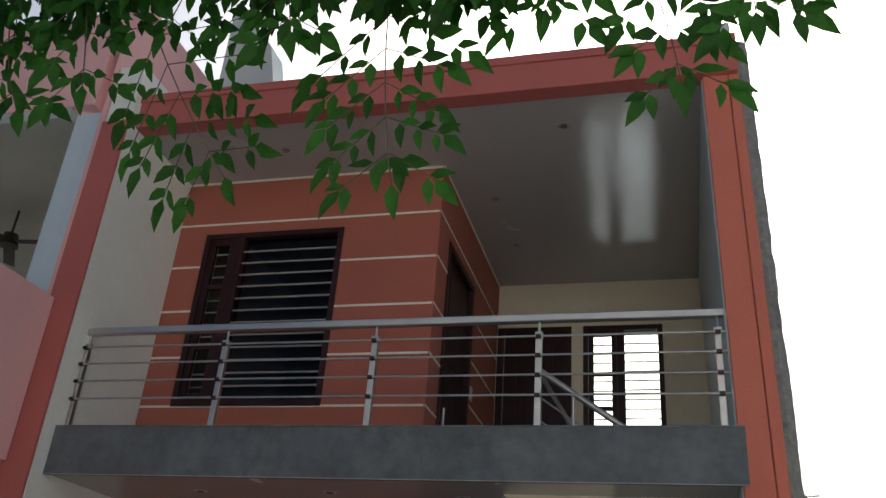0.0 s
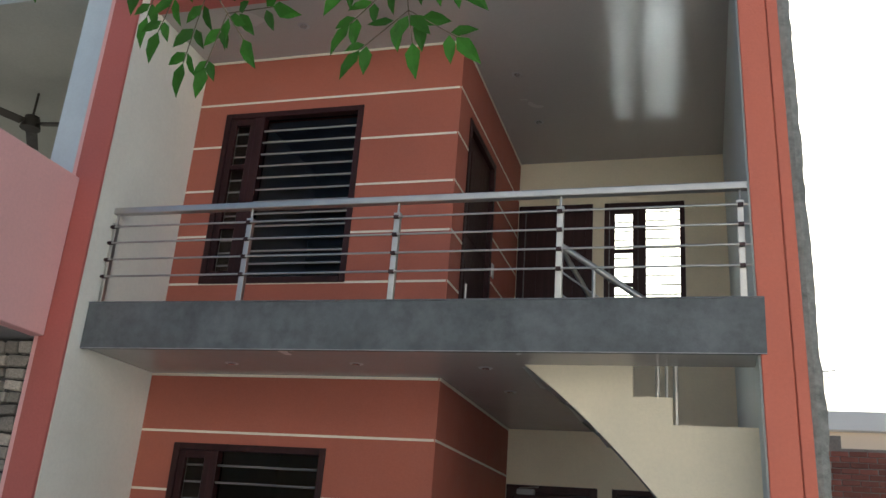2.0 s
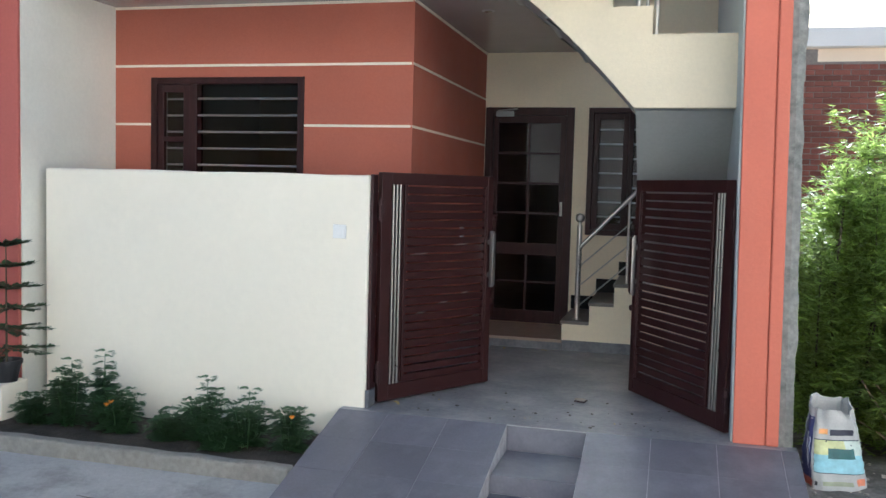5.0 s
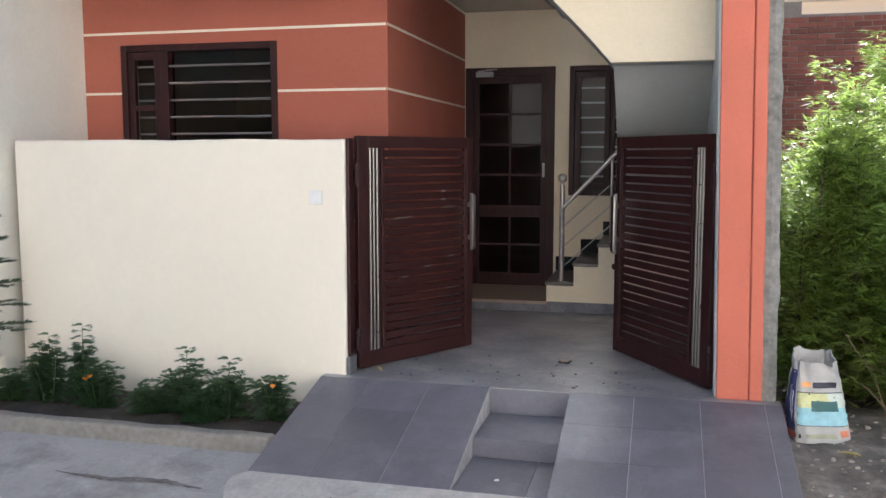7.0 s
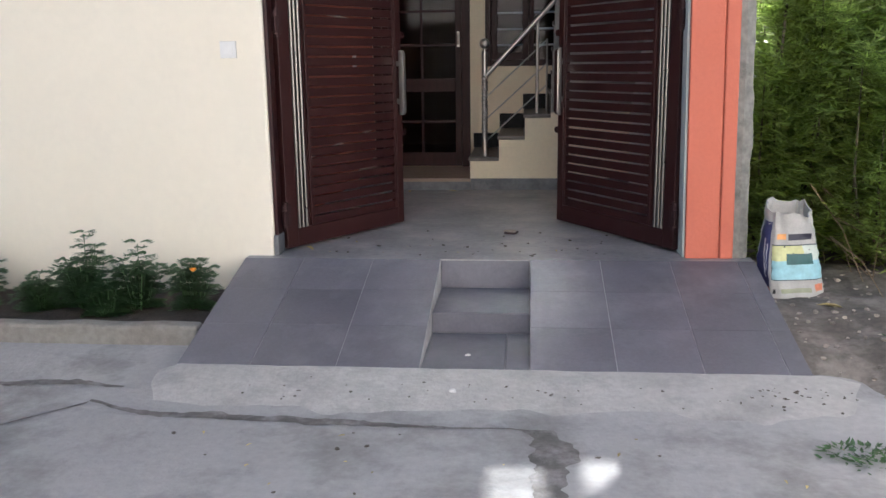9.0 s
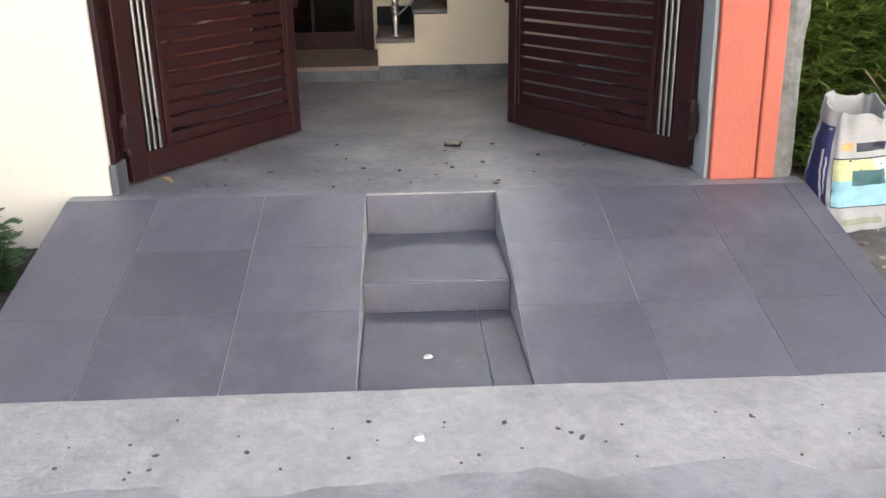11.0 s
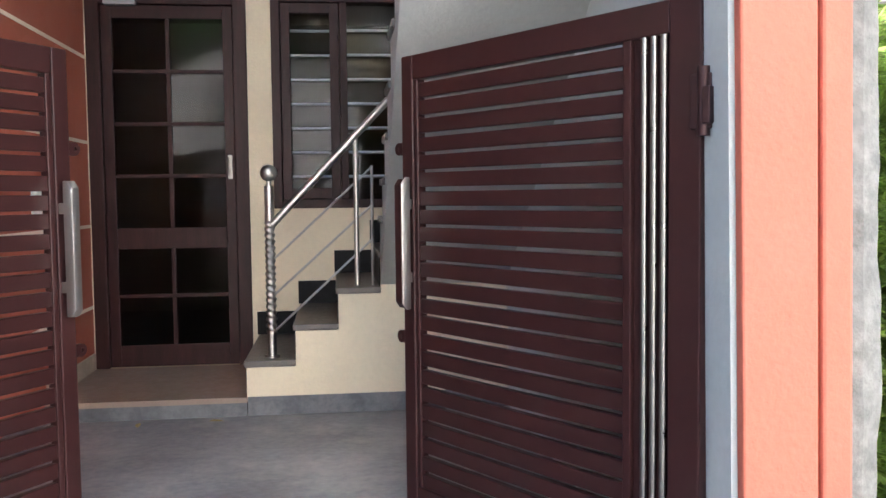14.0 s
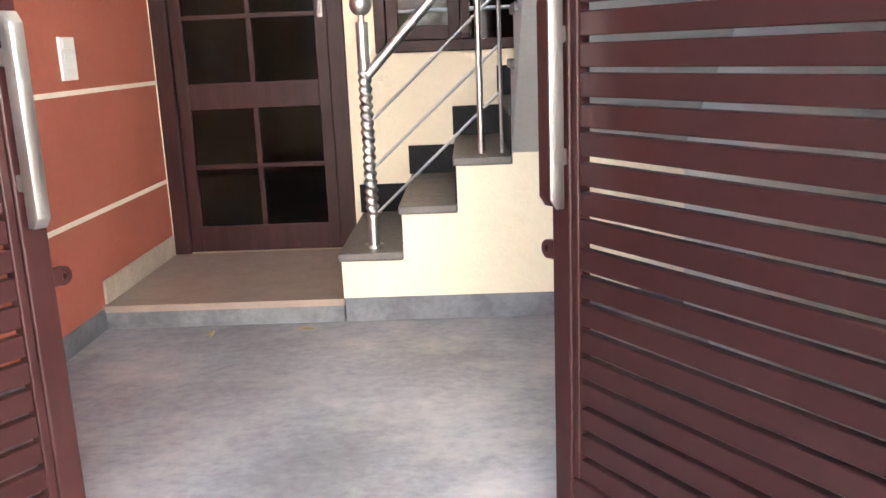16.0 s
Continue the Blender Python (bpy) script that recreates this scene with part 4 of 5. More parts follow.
# hanging sprays over the path, given by stalk base and tip
SPRAYS = (
    (1.21, -3.67, 3.12, 1.255, -3.63, 2.54), (0.50, -3.66, 3.16, 0.83, -3.62, 2.60), (1.82, -3.68, 3.03, 1.88, -3.64, 2.74),
    (0.10, -3.70, 3.22, 0.22, -3.68, 2.82), (0.36, -3.74, 3.20, 0.44, -3.72, 2.84), (0.97, -3.80, 3.18, 1.0, -3.74, 2.92),
    (-0.04, -3.72, 3.25, 0.04, -3.68, 2.92), (1.62, -3.74, 3.14, 1.60, -3.70, 2.93), (2.0, -3.70, 3.1, 2.04, -3.68, 2.87),
)
for s in SPRAYS:
    a, b = Vector(s[:3]) - T0, Vector(s[3:]) - T0
    compound_leaf(lv, stalks, rng, a, b, 0.072, 5 if (b - a).length > 0.45 else 3)
# twigs that carry them, and thick foliage above
for a, b in (((0.5, -4.3, 3.35), (0.50, -3.66, 3.16)), ((0.5, -4.3, 3.35), (1.21, -3.67, 3.12)), ((1.21, -3.67, 3.12), (1.82, -3.68, 3.03)), ((1.82, -3.68, 3.03), (2.1, -3.66, 3.06)),
             ((0.5, -4.3, 3.35), (-0.04, -3.72, 3.25)), ((0.5, -4.3, 3.35), (0.97, -3.80, 3.18))):
    stalks.add(Vector(a) - T0, Vector(b) - T0, 0.005, 0.003)
stalks.add(limbs[0][1], Vector((0.5, -4.3, 3.35)) - T0, 0.010, 0.005)
for i in range(64):
    u = (i + rng.random()) / 64
    a = Vector((-0.2 + 2.05 * u, -3.72 + rng.uniform(-0.14, 0.06), 3.5 - 0.2 * u + rng.uniform(-0.04, 0.1)))
    b = a + Vector((rng.uniform(-0.1, 0.1), rng.uniform(-0.02, 0.08), rng.uniform(-0.36, -0.2)))
    if u < 0.16:
        b.z -= 0.16
    compound_leaf(lv, stalks, rng, a - T0, b - T0, 0.07, 3)
for i in range(14):
    a = Vector((rng.uniform(0.85, 1.6), -3.74 + rng.uniform(-0.1, 0.06), 3.3 + rng.uniform(-0.05, 0.06)))
    b = a + Vector((rng.uniform(-0.1, 0.1), rng.uniform(-0.02, 0.08), rng.uniform(-0.3, -0.2)))
    compound_leaf(lv, stalks, rng, a - T0, b - T0, 0.07, 3)
for mid, tip in limbs:
    for i in range(26):
        p = mid.lerp(tip, rng.uniform(0.2, 1.1)) + rnd_dir(rng) * rng.uniform(0.05, 0.55)
        w = p + T0
        if w.y > -4.5 and w.z < 3.9:
            continue
        compound_leaf(lv, stalks, rng, p, p + Vector((rng.uniform(-0.2, 0.2), rng.uniform(-0.2, 0.2), rng.uniform(-0.36, -0.2))), 0.06, 3)
lv.part("crown", M_LEAF, tree, "glossy dark green serrated leaflets")
tagged(stalks.part("twig", M_TWIG, tree, "thin green brown twigs"), kind="stuff")


def shrub(loc, h, r, n, seed):
    """A tall bush of narrow palmate leaves in clumps on many stems."""
    g = random.Random(seed)
    sh = thing("shrub", loc, "dense tall green shrub with narrow fingered leaves", "shrub", "shrubs beside the house")
    lv = Leaves()
    tips = []
    for i in range(16):
        a = g.uniform(0, 2 * math.pi)
        q = g.uniform(0.1, 1.0) * r
        top = Vector((q * math.cos(a), q * math.sin(a), h * g.uniform(0.62, 1.0)))
        base = Vector((0.25 * q * math.cos(a), 0.25 * q * math.sin(a), -0.05))
        mid = base.lerp(top, 0.5) + Vector((0.1 * math.cos(a), 0.1 * math.sin(a), 0))
        bm = B()
        cyl(bm, base, mid, 0.010, 5, 0.007)
        cyl(bm, mid, top, 0.007, 5, 0.003)
        part("stem", bm, M_TWIG, sh)
        tips.append((base, mid, top))
    clumps = []
    for i in range(int(n * 0.14)):
        base, mid, top = g.choice(tips)
        u = g.uniform(0.1, 1.0)
        p = base.lerp(mid, u * 2) if u < 0.5 else mid.lerp(top, u * 2 - 1)
        spread = r * 0.42 * (1.1 - u * 0.75)
        clumps.append((p + Vector((g.gauss(0, spread), g.gauss(0, spread), g.gauss(0, 0.1))), base))
    for i in range(int(n * 2.2)):
        p, base = g.choice(clumps)
        p = p + Vector((g.gauss(0, 0.04), g.gauss(0, 0.04), g.gauss(0, 0.05)))
        if p.z < 0.05:
            continue
        out = (Vector((p.x, p.y, 0)) - Vector((base.x, base.y, 0)) * 0.5 + Vector((g.gauss(0, 0.15), g.gauss(0, 0.15), 0.12))).normalized()
        s = out.cross(Vector((0, 0, 1))).normalized()
        k = g.choice((5, 6, 7))
        size = g.uniform(0.055, 0.105)
        for j in range(k):
            f = (j / (k - 1) - 0.5) * 2.3
            way = (out * math.cos(f) + s * math.sin(f) + Vector((0, 0, g.uniform(-0.55, 0.15)))).normalized()
            side = way.cross(Vector((g.gauss(0, 0.4), g.gauss(0, 0.4), 1))).normalized()
            lv.blade(p, way, side, size * 1.1 * (1 - 0.3 * abs(f) / 1.2), 0.0125)
    lv.part("foliage", M_BUSHLEAF, sh)


for i, (x, y, h, r, n) in enumerate(((2.92, 0.75, 1.8, 0.42, 3200), (3.45, 1.25, 2.2, 0.6, 4200), (2.95, 1.75, 1.85, 0.5, 1700), (4.05, 0.75, 2.4, 0.62, 3300), (3.85, 2.0, 2.35, 0.7, 2600),
                                     (3.2, 2.9, 1.9, 0.7, 1300), (4.7, 1.7, 2.6, 0.75, 2600), (4.2, 3.3, 2.4, 0.8, 1700), (5.4, 2.8, 2.7, 0.8, 1100), (3.35, 0.5, 1.35, 0.42, 2600))):
    shrub((x, y, -0.17), h, r, n, 40 + i)

# dry stalks at the foot of the shrubs
dry = thing("dry_stalks", (3.05, 0.3, -0.16), "tangle of dry brown fallen stalks under the shrubs", "stalks")
bm = B()
g = random.Random(9)
for i in range(26):
    a = Vector((g.uniform(-0.2, 0.6), g.uniform(-0.1, 0.4), g.uniform(0.2, 0.65)))
    b = a + Vector((g.uniform(-0.1, 0.35), g.uniform(-0.45, -0.1), -a.z + g.uniform(-0.02, 0.08)))
    cyl(bm, a, a.lerp(b, 0.5) + Vector((0.02, 0, 0.04)), 0.004, 5, 0.003)
    cyl(bm, a.lerp(b, 0.5) + Vector((0.02, 0, 0.04)), b, 0.003, 5, 0.002)
part("stalks", bm, M_DRYTWIG, dry)


def marigold(loc, h, r, seed, flowers, tall=False):
    g = random.Random(seed)
    mg = thing("marigold_plant", loc, "bushy green marigold plant" + (" with orange flowers" if flowers else " without flowers") + " in the bed", "plant", "marigold plants")
    lv = Leaves()
    for i in range(int(8 + 14 * r / 0.15)):
        a = g.uniform(0, 2 * math.pi)
        q = r * 0.75 * math.sqrt(g.random())
        top = Vector((q * math.cos(a), q * math.sin(a), h * g.uniform(0.55, 0.9) * (1.1 - 0.5 * q / r)))
        if tall and i == 0:
            top = Vector((0.02, 0, h))
        base = Vector((0.3 * top.x, 0.3 * top.y, -0.03))
        bm = B()
        cyl(bm, base, top, 0.004, 5, 0.002)
        part("stem", bm, M_MARIGOLD, mg)
        nodes = max(4, int(top.z / 0.035))
        for j in range(nodes):
            u = 0.2 + 0.8 * j / (nodes - 1)
            p = base.lerp(top, u)
            fa = j * 1.57 + g.uniform(-0.3, 0.3)
            for half in (0, math.pi):
                fd = Vector((math.cos(fa + half), math.sin(fa + half), g.uniform(0.25, 0.6) + 0.7 * max(0, u - 0.75))).normalized()
                fl = g.uniform(0.065, 0.10) * (1.1 - 0.35 * u)
                fs = fd.cross(Vector((0, 0, 1))).normalized()
                for k in range(6):
                    w = 0.22 + 0.78 * k / 5
                    q2 = p + fd * fl * w + Vector((0, 0, -0.035 * w * w))
                    for sg in (-1, 1):
                        way = (fs * sg + fd * 0.75 + Vector((0, 0, -0.15))).normalized()
                        lv.blade(q2, way, way.cross(Vector((0.1, 0.1, 1))).normalized(), 0.046 * (1.15 - 0.45 * w), 0.0165)
                lv.blade(p + fd * fl + Vector((0, 0, -0.035)), fd, fs, 0.03, 0.011)
    lv.part("leaves", M_MARIGOLD, mg)
    for i in range(flowers):
        bm = B()
        c = Vector((g.uniform(-0.3, 0.5) * r, -0.5 * r, h * g.uniform(0.55, 0.8)))
        for k in range(16):
            a = 2 * math.pi * k / 16
            rr = 0.018 if k % 2 else 0.011
            box(bm, 0, rr, -0.005, 0.005, -0.002, 0.004, m=Matrix.Translation(c + Vector((0, 0, 0.004 * (k % 2)))) @ Matrix.Rotation(a, 4, "Z") @ Matrix.Rotation(-0.5, 4, "Y"))
        part("flower", bm, M_PETAL, mg, "orange marigold flower")


for i, (x, y, h, r, fl, tall) in enumerate(((-2.13, -0.36, 0.22, 0.14, 0, False), (-1.86, -0.36, 0.42, 0.15, 0, True), (-1.50, -0.36, 0.30, 0.2, 2, False), (-1.66, -0.30, 0.48, 0.07, 0, True), (-1.10, -0.42, 0.19, 0.16, 0, False),
                                            (-0.88, -0.38, 0.39, 0.19, 0, True), (-0.60, -0.38, 0.34, 0.17, 0, True), (-0.72, -0.48, 0.22, 0.13, 0, False), (-0.31, -0.37, 0.29, 0.14, 1, False), (-2.5, -0.4, 0.25, 0.16, 0, False))):
    marigold((x, y, -0.2), h, r, 70 + i, fl, tall)

def weed(x, y, z, r, seed):
    """A low flat tuft of small leaves."""
    g = random.Random(seed)
    w = thing("weed_tuft", (x, y, z), "low sprawling green weed on the stony verge", "weed", "weeds on the verge")
    lv = Leaves()
    for i in range(int(230 * r / 0.2)):
        a, q = g.uniform(0, 2 * math.pi), r * math.sqrt(g.random())
        p = Vector((q * math.cos(a) * 1.5, q * math.sin(a) * 0.7, 0.004 + 0.05 * g.random() * (1 - q / r)))
        way = Vector((math.cos(a) + g.gauss(0, 0.5), math.sin(a) + g.gauss(0, 0.5), g.uniform(0.0, 0.5))).normalized()
        lv.blade(p, way, way.cross(Vector((g.gauss(0, 0.3), g.gauss(0, 0.3), 1))).normalized(), g.uniform(0.02, 0.045), g.uniform(0.008, 0.016))
    lv.part("leaves", M_MARIGOLD, w)


for k, (x, y, z, r) in enumerate(((2.52, -1.70, -0.302, 0.10), (2.66, -1.78, -0.302, 0.14), (3.1, -0.75, -0.19, 0.1), (3.45, -0.5, -0.15, 0.13), (3.35, -1.1, -0.22, 0.09))):
    weed(x, y, z, r, 300 + k)

# potted conifer by the party wall
pot = thing("potted_conifer", (-2.40, -0.29, 0.03), "layered dark green conifer in a dark plastic pot", "potted plant")
bm = B()
rings = []
for r, z in ((0.065, 0.0), (0.09, 0.12), (0.10, 0.12), (0.10, 0.145), (0.088, 0.145), (0.08, 0.11)):
    rings.append([bm.verts.new((r * math.cos(2 * math.pi * k / 20), r * math.sin(2 * math.pi * k / 20), z)) for k in range(20)])
for a, b in zip(rings, rings[1:]):
    for k in range(20):
        bm.faces.new((a[k], a[(k + 1) % 20], b[(k + 1) % 20], b[k]))
bm.faces.new(rings[0][::-1])
bm.faces.new(rings[-1])
part("pot", bm, mat("dark_plastic_pot", (0.02, 0.02, 0.022), 0.5, var=0.2), pot, "dark plastic pot")
bm, lv = B(), Leaves()
cyl(bm, (0, 0, 0.1), (0, 0, 0.95), 0.008, 8, 0.003)
g = random.Random(3)
for t in range(6):
    z = 0.22 + t * 0.135
    R = 0.30 - 0.035 * t
    for k in range(6):
        a = 2 * math.pi * k / 6 + t * 0.5
        tip = Vector((R * math.cos(a), R * math.sin(a), z + 0.03 - 0.05 * (5 - t) / 5))
        base = Vector((0, 0, z))
        if tip.x < 0.0 and abs(tip.y) < 0.1:
            tip.x *= 0.3
        cyl(bm, base, tip, 0.004, 5, 0.002)
        dd = (tip - base).normalized()
        sd = dd.cross(Vector((0, 0, 1))).normalized()
        for j in range(26):
            p = base.lerp(tip, 0.12 + 0.88 * j / 25)
            for sg in (-1, 1):
                way = (sd * sg * 0.8 + dd * 0.7 + Vector((0, 0, g.uniform(-0.1, 0.35)))).normalized()
                lv.blade(p, way, way.cross(Vector((0, 0, 1))).normalized(), 0.06, 0.022)
part("stem", bm, M_TWIG, pot)
lv.part("needles", M_CONIFER, pot)
bm = B()
box(bm, -2.62, -2.335, -0.42, -0.165, ROAD, 0.029, bevel=0.01)
structure("trim_ledge", bm, M_WALLCREAM, "low cream plastered ledge by the pillar", "ledge")

# ---- cement sack ----
sack = thing("cement_sack", (2.76, -0.045, -0.175), "open white woven plastic sack with printed panels", "sack", rz=11)
M_SACK = mat("white_woven_plastic", (0.42, 0.415, 0.4), 0.6, var=0.12, scale=12, fine=160, bump=0.35, bump_scale=30)


def sack_pt(u, v):
    """u round the sack from 0 to 1, v up from 0 to 1; the mouth gapes, its front rim sags below the rear one."""
    a = 2 * math.pi * u
    c, s = math.cos(a), math.sin(a)
    belly = math.sin(math.pi * min(1.0, v * 1.15)) * 0.014
    wx = 0.155 - 0.052 * v + belly * 0.5
    wy = 0.088 - 0.022 * v + belly
    e = 0.55
    x = wx * math.copysign(abs(c) ** e, c)
    y = wy * math.copysign(abs(s) ** e, s)
    k = 0.014 * noise.noise((x * 14, y * 14, v * 6)) + 0.010 * noise.noise((x * 34, y * 34, v * 20))
    m = max(0.0, v - 0.7) / 0.3
    z = 0.455 * v + m * m * (0.034 * s + 0.006 * c * c + 0.012 * math.sin(3 * a + 1) + 0.006 * math.sin(7 * a))
    # folds that pull down from the corners
    fold = 0.006 * math.sin(a * 9 + v * 5) * (0.3 + 0.7 * v)
    return Vector((x * (1 + k * 5) - 0.05 * v + fold * c, y * (1 + k * 5) + 0.03 * math.sin(v * 3) + fold * s, z))


bm = B()
nu, nv = 64, 30
gr = [[bm.verts.new(sack_pt(i / nu, j / nv)) for i in range(nu)] for j in range(nv + 1)]
gi = [[bm.verts.new(sack_pt(i / nu, j / nv) * 1.0 - Vector((0.006 * math.cos(2 * math.pi * i / nu), 0.006 * math.sin(2 * math.pi * i / nu), 0.0))) for i in range(nu)] for j in range(nv // 2, nv + 1)]
for j in range(nv):
    for i in range(nu):
        bm.faces.new((gr[j][i], gr[j][(i + 1) % nu], gr[j + 1][(i + 1) % nu], gr[j + 1][i]))
for j in range(len(gi) - 1):
    for i in range(nu):
        bm.faces.new((gi[j][i], gi[j + 1][i], gi[j + 1][(i + 1) % nu], gi[j][(i + 1) % nu]))
for i in range(nu):
    bm.faces.new((gr[nv][i], gr[nv][(i + 1) % nu], gi[-1][(i + 1) % nu], gi[-1][i]))
bm.faces.new(gr[0][::-1])
bm.faces.new(gi[0])
part("bag", bm, M_SACK, sack, smooth=True)


def print_patch(name, u0, u1, v0, v1, color, lift=0.003):
    bm = B()
    nn, mm = 10, 10
    q = [[None] * (mm + 1) for _ in range(nn + 1)]
    for i in range(nn + 1):
        for j in range(mm + 1):
            u, v = u0 + (u1 - u0) * i / nn, v0 + (v1 - v0) * j / mm
            p = sack_pt(u, v)
            q[i][j] = bm.verts.new(p + Vector((math.cos(2 * math.pi * u), math.sin(2 * math.pi * u), 0)) * lift)
    for i in range(nn):
        for j in range(mm):
            bm.faces.new((q[i][j], q[i + 1][j], q[i + 1][j + 1], q[i][j + 1]))
    part(name, bm, mat("print_" + name, color, 0.45, var=0.12, scale=18, bump=0.1), sack, smooth=True)


print_patch("blue_side_print", 0.455, 0.57, 0.12, 0.86, (0.03, 0.035, 0.12))
print_patch("red_side_print", 0.455, 0.565, 0.03, 0.12, (0.4, 0.09, 0.05))
print_patch("white_side_print", 0.515, 0.53, 0.22, 0.66, (0.7, 0.7, 0.7), 0.006)
print_patch("white_side_print", 0.545, 0.554, 0.3, 0.6, (0.55, 0.55, 0.6), 0.006)
print_patch("dark_border_print", 0.60, 0.90, 0.20, 0.60, (0.03, 0.05, 0.07))
print_patch("pale_blue_print", 0.606, 0.894, 0.21, 0.42, (0.3, 0.55, 0.62), 0.005)
print_patch("yellow_print", 0.606, 0.76, 0.42, 0.59, (0.58, 0.6, 0.3), 0.005)
print_patch("white_print", 0.76, 0.894, 0.42, 0.59, (0.55, 0.62, 0.55), 0.005)
print_patch("dark_square_print", 0.72, 0.81, 0.38, 0.50, (0.04, 0.12, 0.12), 0.007)
print_patch("orange_bar_print", 0.65, 0.72, 0.66, 0.72, (0.75, 0.35, 0.12))
print_patch("black_bar_print", 0.73, 0.83, 0.65, 0.72, (0.03, 0.03, 0.05))
print_patch("red_patch_print", 0.80, 0.89, 0.07, 0.15, (0.65, 0.22, 0.12))
print_patch("black_square_print", 0.605, 0.63, 0.05, 0.10, (0.02, 0.02, 0.02))
print_patch("grey_bar_print", 0.68, 0.78, 0.06, 0.11, (0.3, 0.32, 0.22))

# ---- neighbour on the west ----
M_PALEBLUE = mat("pale_blue_paint", (0.56, 0.62, 0.66), 0.75, var=0.05, bump=0.2)
M_STONE = mat("rubble_stone", (0.42, 0.365, 0.3), 0.85, var=0.3, scale=9, bump=0.7, random_amount=0.5)
nb = tagged(new("house_west"), "pink neighbouring house with a balcony and stone cladding", "house")
nb.location = (-6.0, 0.0, ROAD)


def nbox(name, x0, x1, y0, y1, z0, z1, material, label="", bevel=0.0):
    return boxpart(name, (x0 + 6.0, x1 + 6.0, y0, y1, z0 - ROAD, z1 - ROAD), material, nb, label, bevel)


nbox("wall", -9.0, -2.70, -0.10, 0.45, ROAD, 2.74, mat("dark_stone_joint", (0.07, 0.065, 0.06), 0.95, var=0.3, scale=9, bump=0.6), "dark mortar bed of the stone cladding")
nbox("pilaster", -2.70, -2.658, -0.15, 0.25, ROAD, 6.6, M_PINK, "pink pilaster", 0.006)
nbox("pilaster", -2.96, -2.701, -0.12, 0.25, 3.9, 5.7, M_PALEBLUE, "pale blue pilaster", 0.006)
nbox("balcony_parapet", -2.72, -2.60, -1.35, -0.165, 2.75, 3.97, M_PINK, "pink balcony parapet", 0.01)
nbox("balcony_parapet", -9.0, -2.721, -1.35, -1.23, 2.75, 3.97, M_PINK, "pink balcony parapet", 0.01)
nbox("balcony_floor", -9.0, -2.722, -1.229, 0.24, 2.75, 2.87, M_CEILING)
M_NBPLASTER = mat("grey_green_plaster", (0.42, 0.44, 0.41), 0.8, var=0.08, scale=1.5, bump=0.15)
nbox("ceiling", -9.0, -2.97, -0.2, 4.0, 5.62, 5.72, M_NBPLASTER)
nbox("wall", -9.0, -2.97, 3.8, 4.0, 2.88, 5.61, M_NBPLASTER, "grey rear wall of the balcony")
nbox("roof_parapet", -9.0, -2.756, -0.2, -0.05, 5.73, 6.75, M_PINK, "pink roof parapet", 0.01)
nbox("roof_parapet", -2.9, -2.66, -0.05, 4.0, 6.16, 7.0, M_PINK, "pink roof parapet", 0.01)
bm = B()
pts = [(3.2, 0.0), (3.2, 2.2), (3.75, 1.5), (3.95, 0.55), (3.95, 0.0)]
a = [bm.verts.new((x, 1.5, z + 6.2 - ROAD)) for x, z in pts]
b = [bm.verts.new((x, 1.8, z + 6.2 - ROAD)) for x, z in pts]
bm.faces.new(a)
bm.faces.new(b[::-1])
for i in range(5):
    bm.faces.new((a[i], a[(i + 1) % 5], b[(i + 1) % 5], b[i]))
part("stair_tower", bm, M_BLUEGREY, nb, "whitewashed grey rooftop wall")
# rubble stones of the cladding beside the pilaster
g = random.Random(17)
stones = []
for k in range(5):
    bm = B()
    box(bm, -0.5, 0.5, -0.5, 0.5, -0.5, 0.5, bevel=0.12)
    for v in bm.verts:
        v.co += Vector((noise.noise(v.co * 1.7 + Vector((k * 5, 0, 0))), 0.4 * noise.noise(v.co * 1.5 + Vector((0, k * 4, 0))), noise.noise(v.co * 1.9 + Vector((0, 0, k * 3))))) * 0.16
    stones.append(finish("stone", bm, M_STONE))
z = ROAD
while z < 2.66:
    hh = g.uniform(0.075, 0.115)
    x = -2.703
    while x > -3.7:
        ww = g.uniform(0.09, 0.2)
        s = new("stone", g.choice(stones))
        s.parent = nb
        s.location = (x - ww / 2 + 6.0, -0.112, z + hh / 2 - ROAD)
        s.scale = (ww * 0.88, 0.07, hh * 0.84)
        s.rotation_euler = (0, radians(g.uniform(-6, 6)), 0)
        x -= ww
    z += hh

fan = thing("ceiling_fan", (-4.55, 1.2, 5.62), "dark brown ceiling fan on the neighbouring balcony", "fan")
M_FAN = mat("dark_fan_enamel", (0.03, 0.025, 0.02), 0.4, var=0.1, bump=0)
bar_part("rod", (0, 0, -0.27), (0, 0, -0.001), 0.012, M_FAN, fan)
bm = B()
cyl(bm, (0, 0, -0.40), (0, 0, -0.27), 0.10, 20, 0.07)
part("motor", bm, M_FAN, fan, smooth=True)
for k in range(3):
    bm = B()
    box(bm, 0.09, 0.62, -0.06, 0.06, -0.006, 0.006, bevel=0.004, m=Matrix.Translation((0, 0, -0.35)) @ Matrix.Rotation(2 * math.pi * k / 3 + 0.15, 4, "Z") @ Matrix.Rotation(0.2, 4, "X"))
    part("blade", bm, M_FAN, fan)

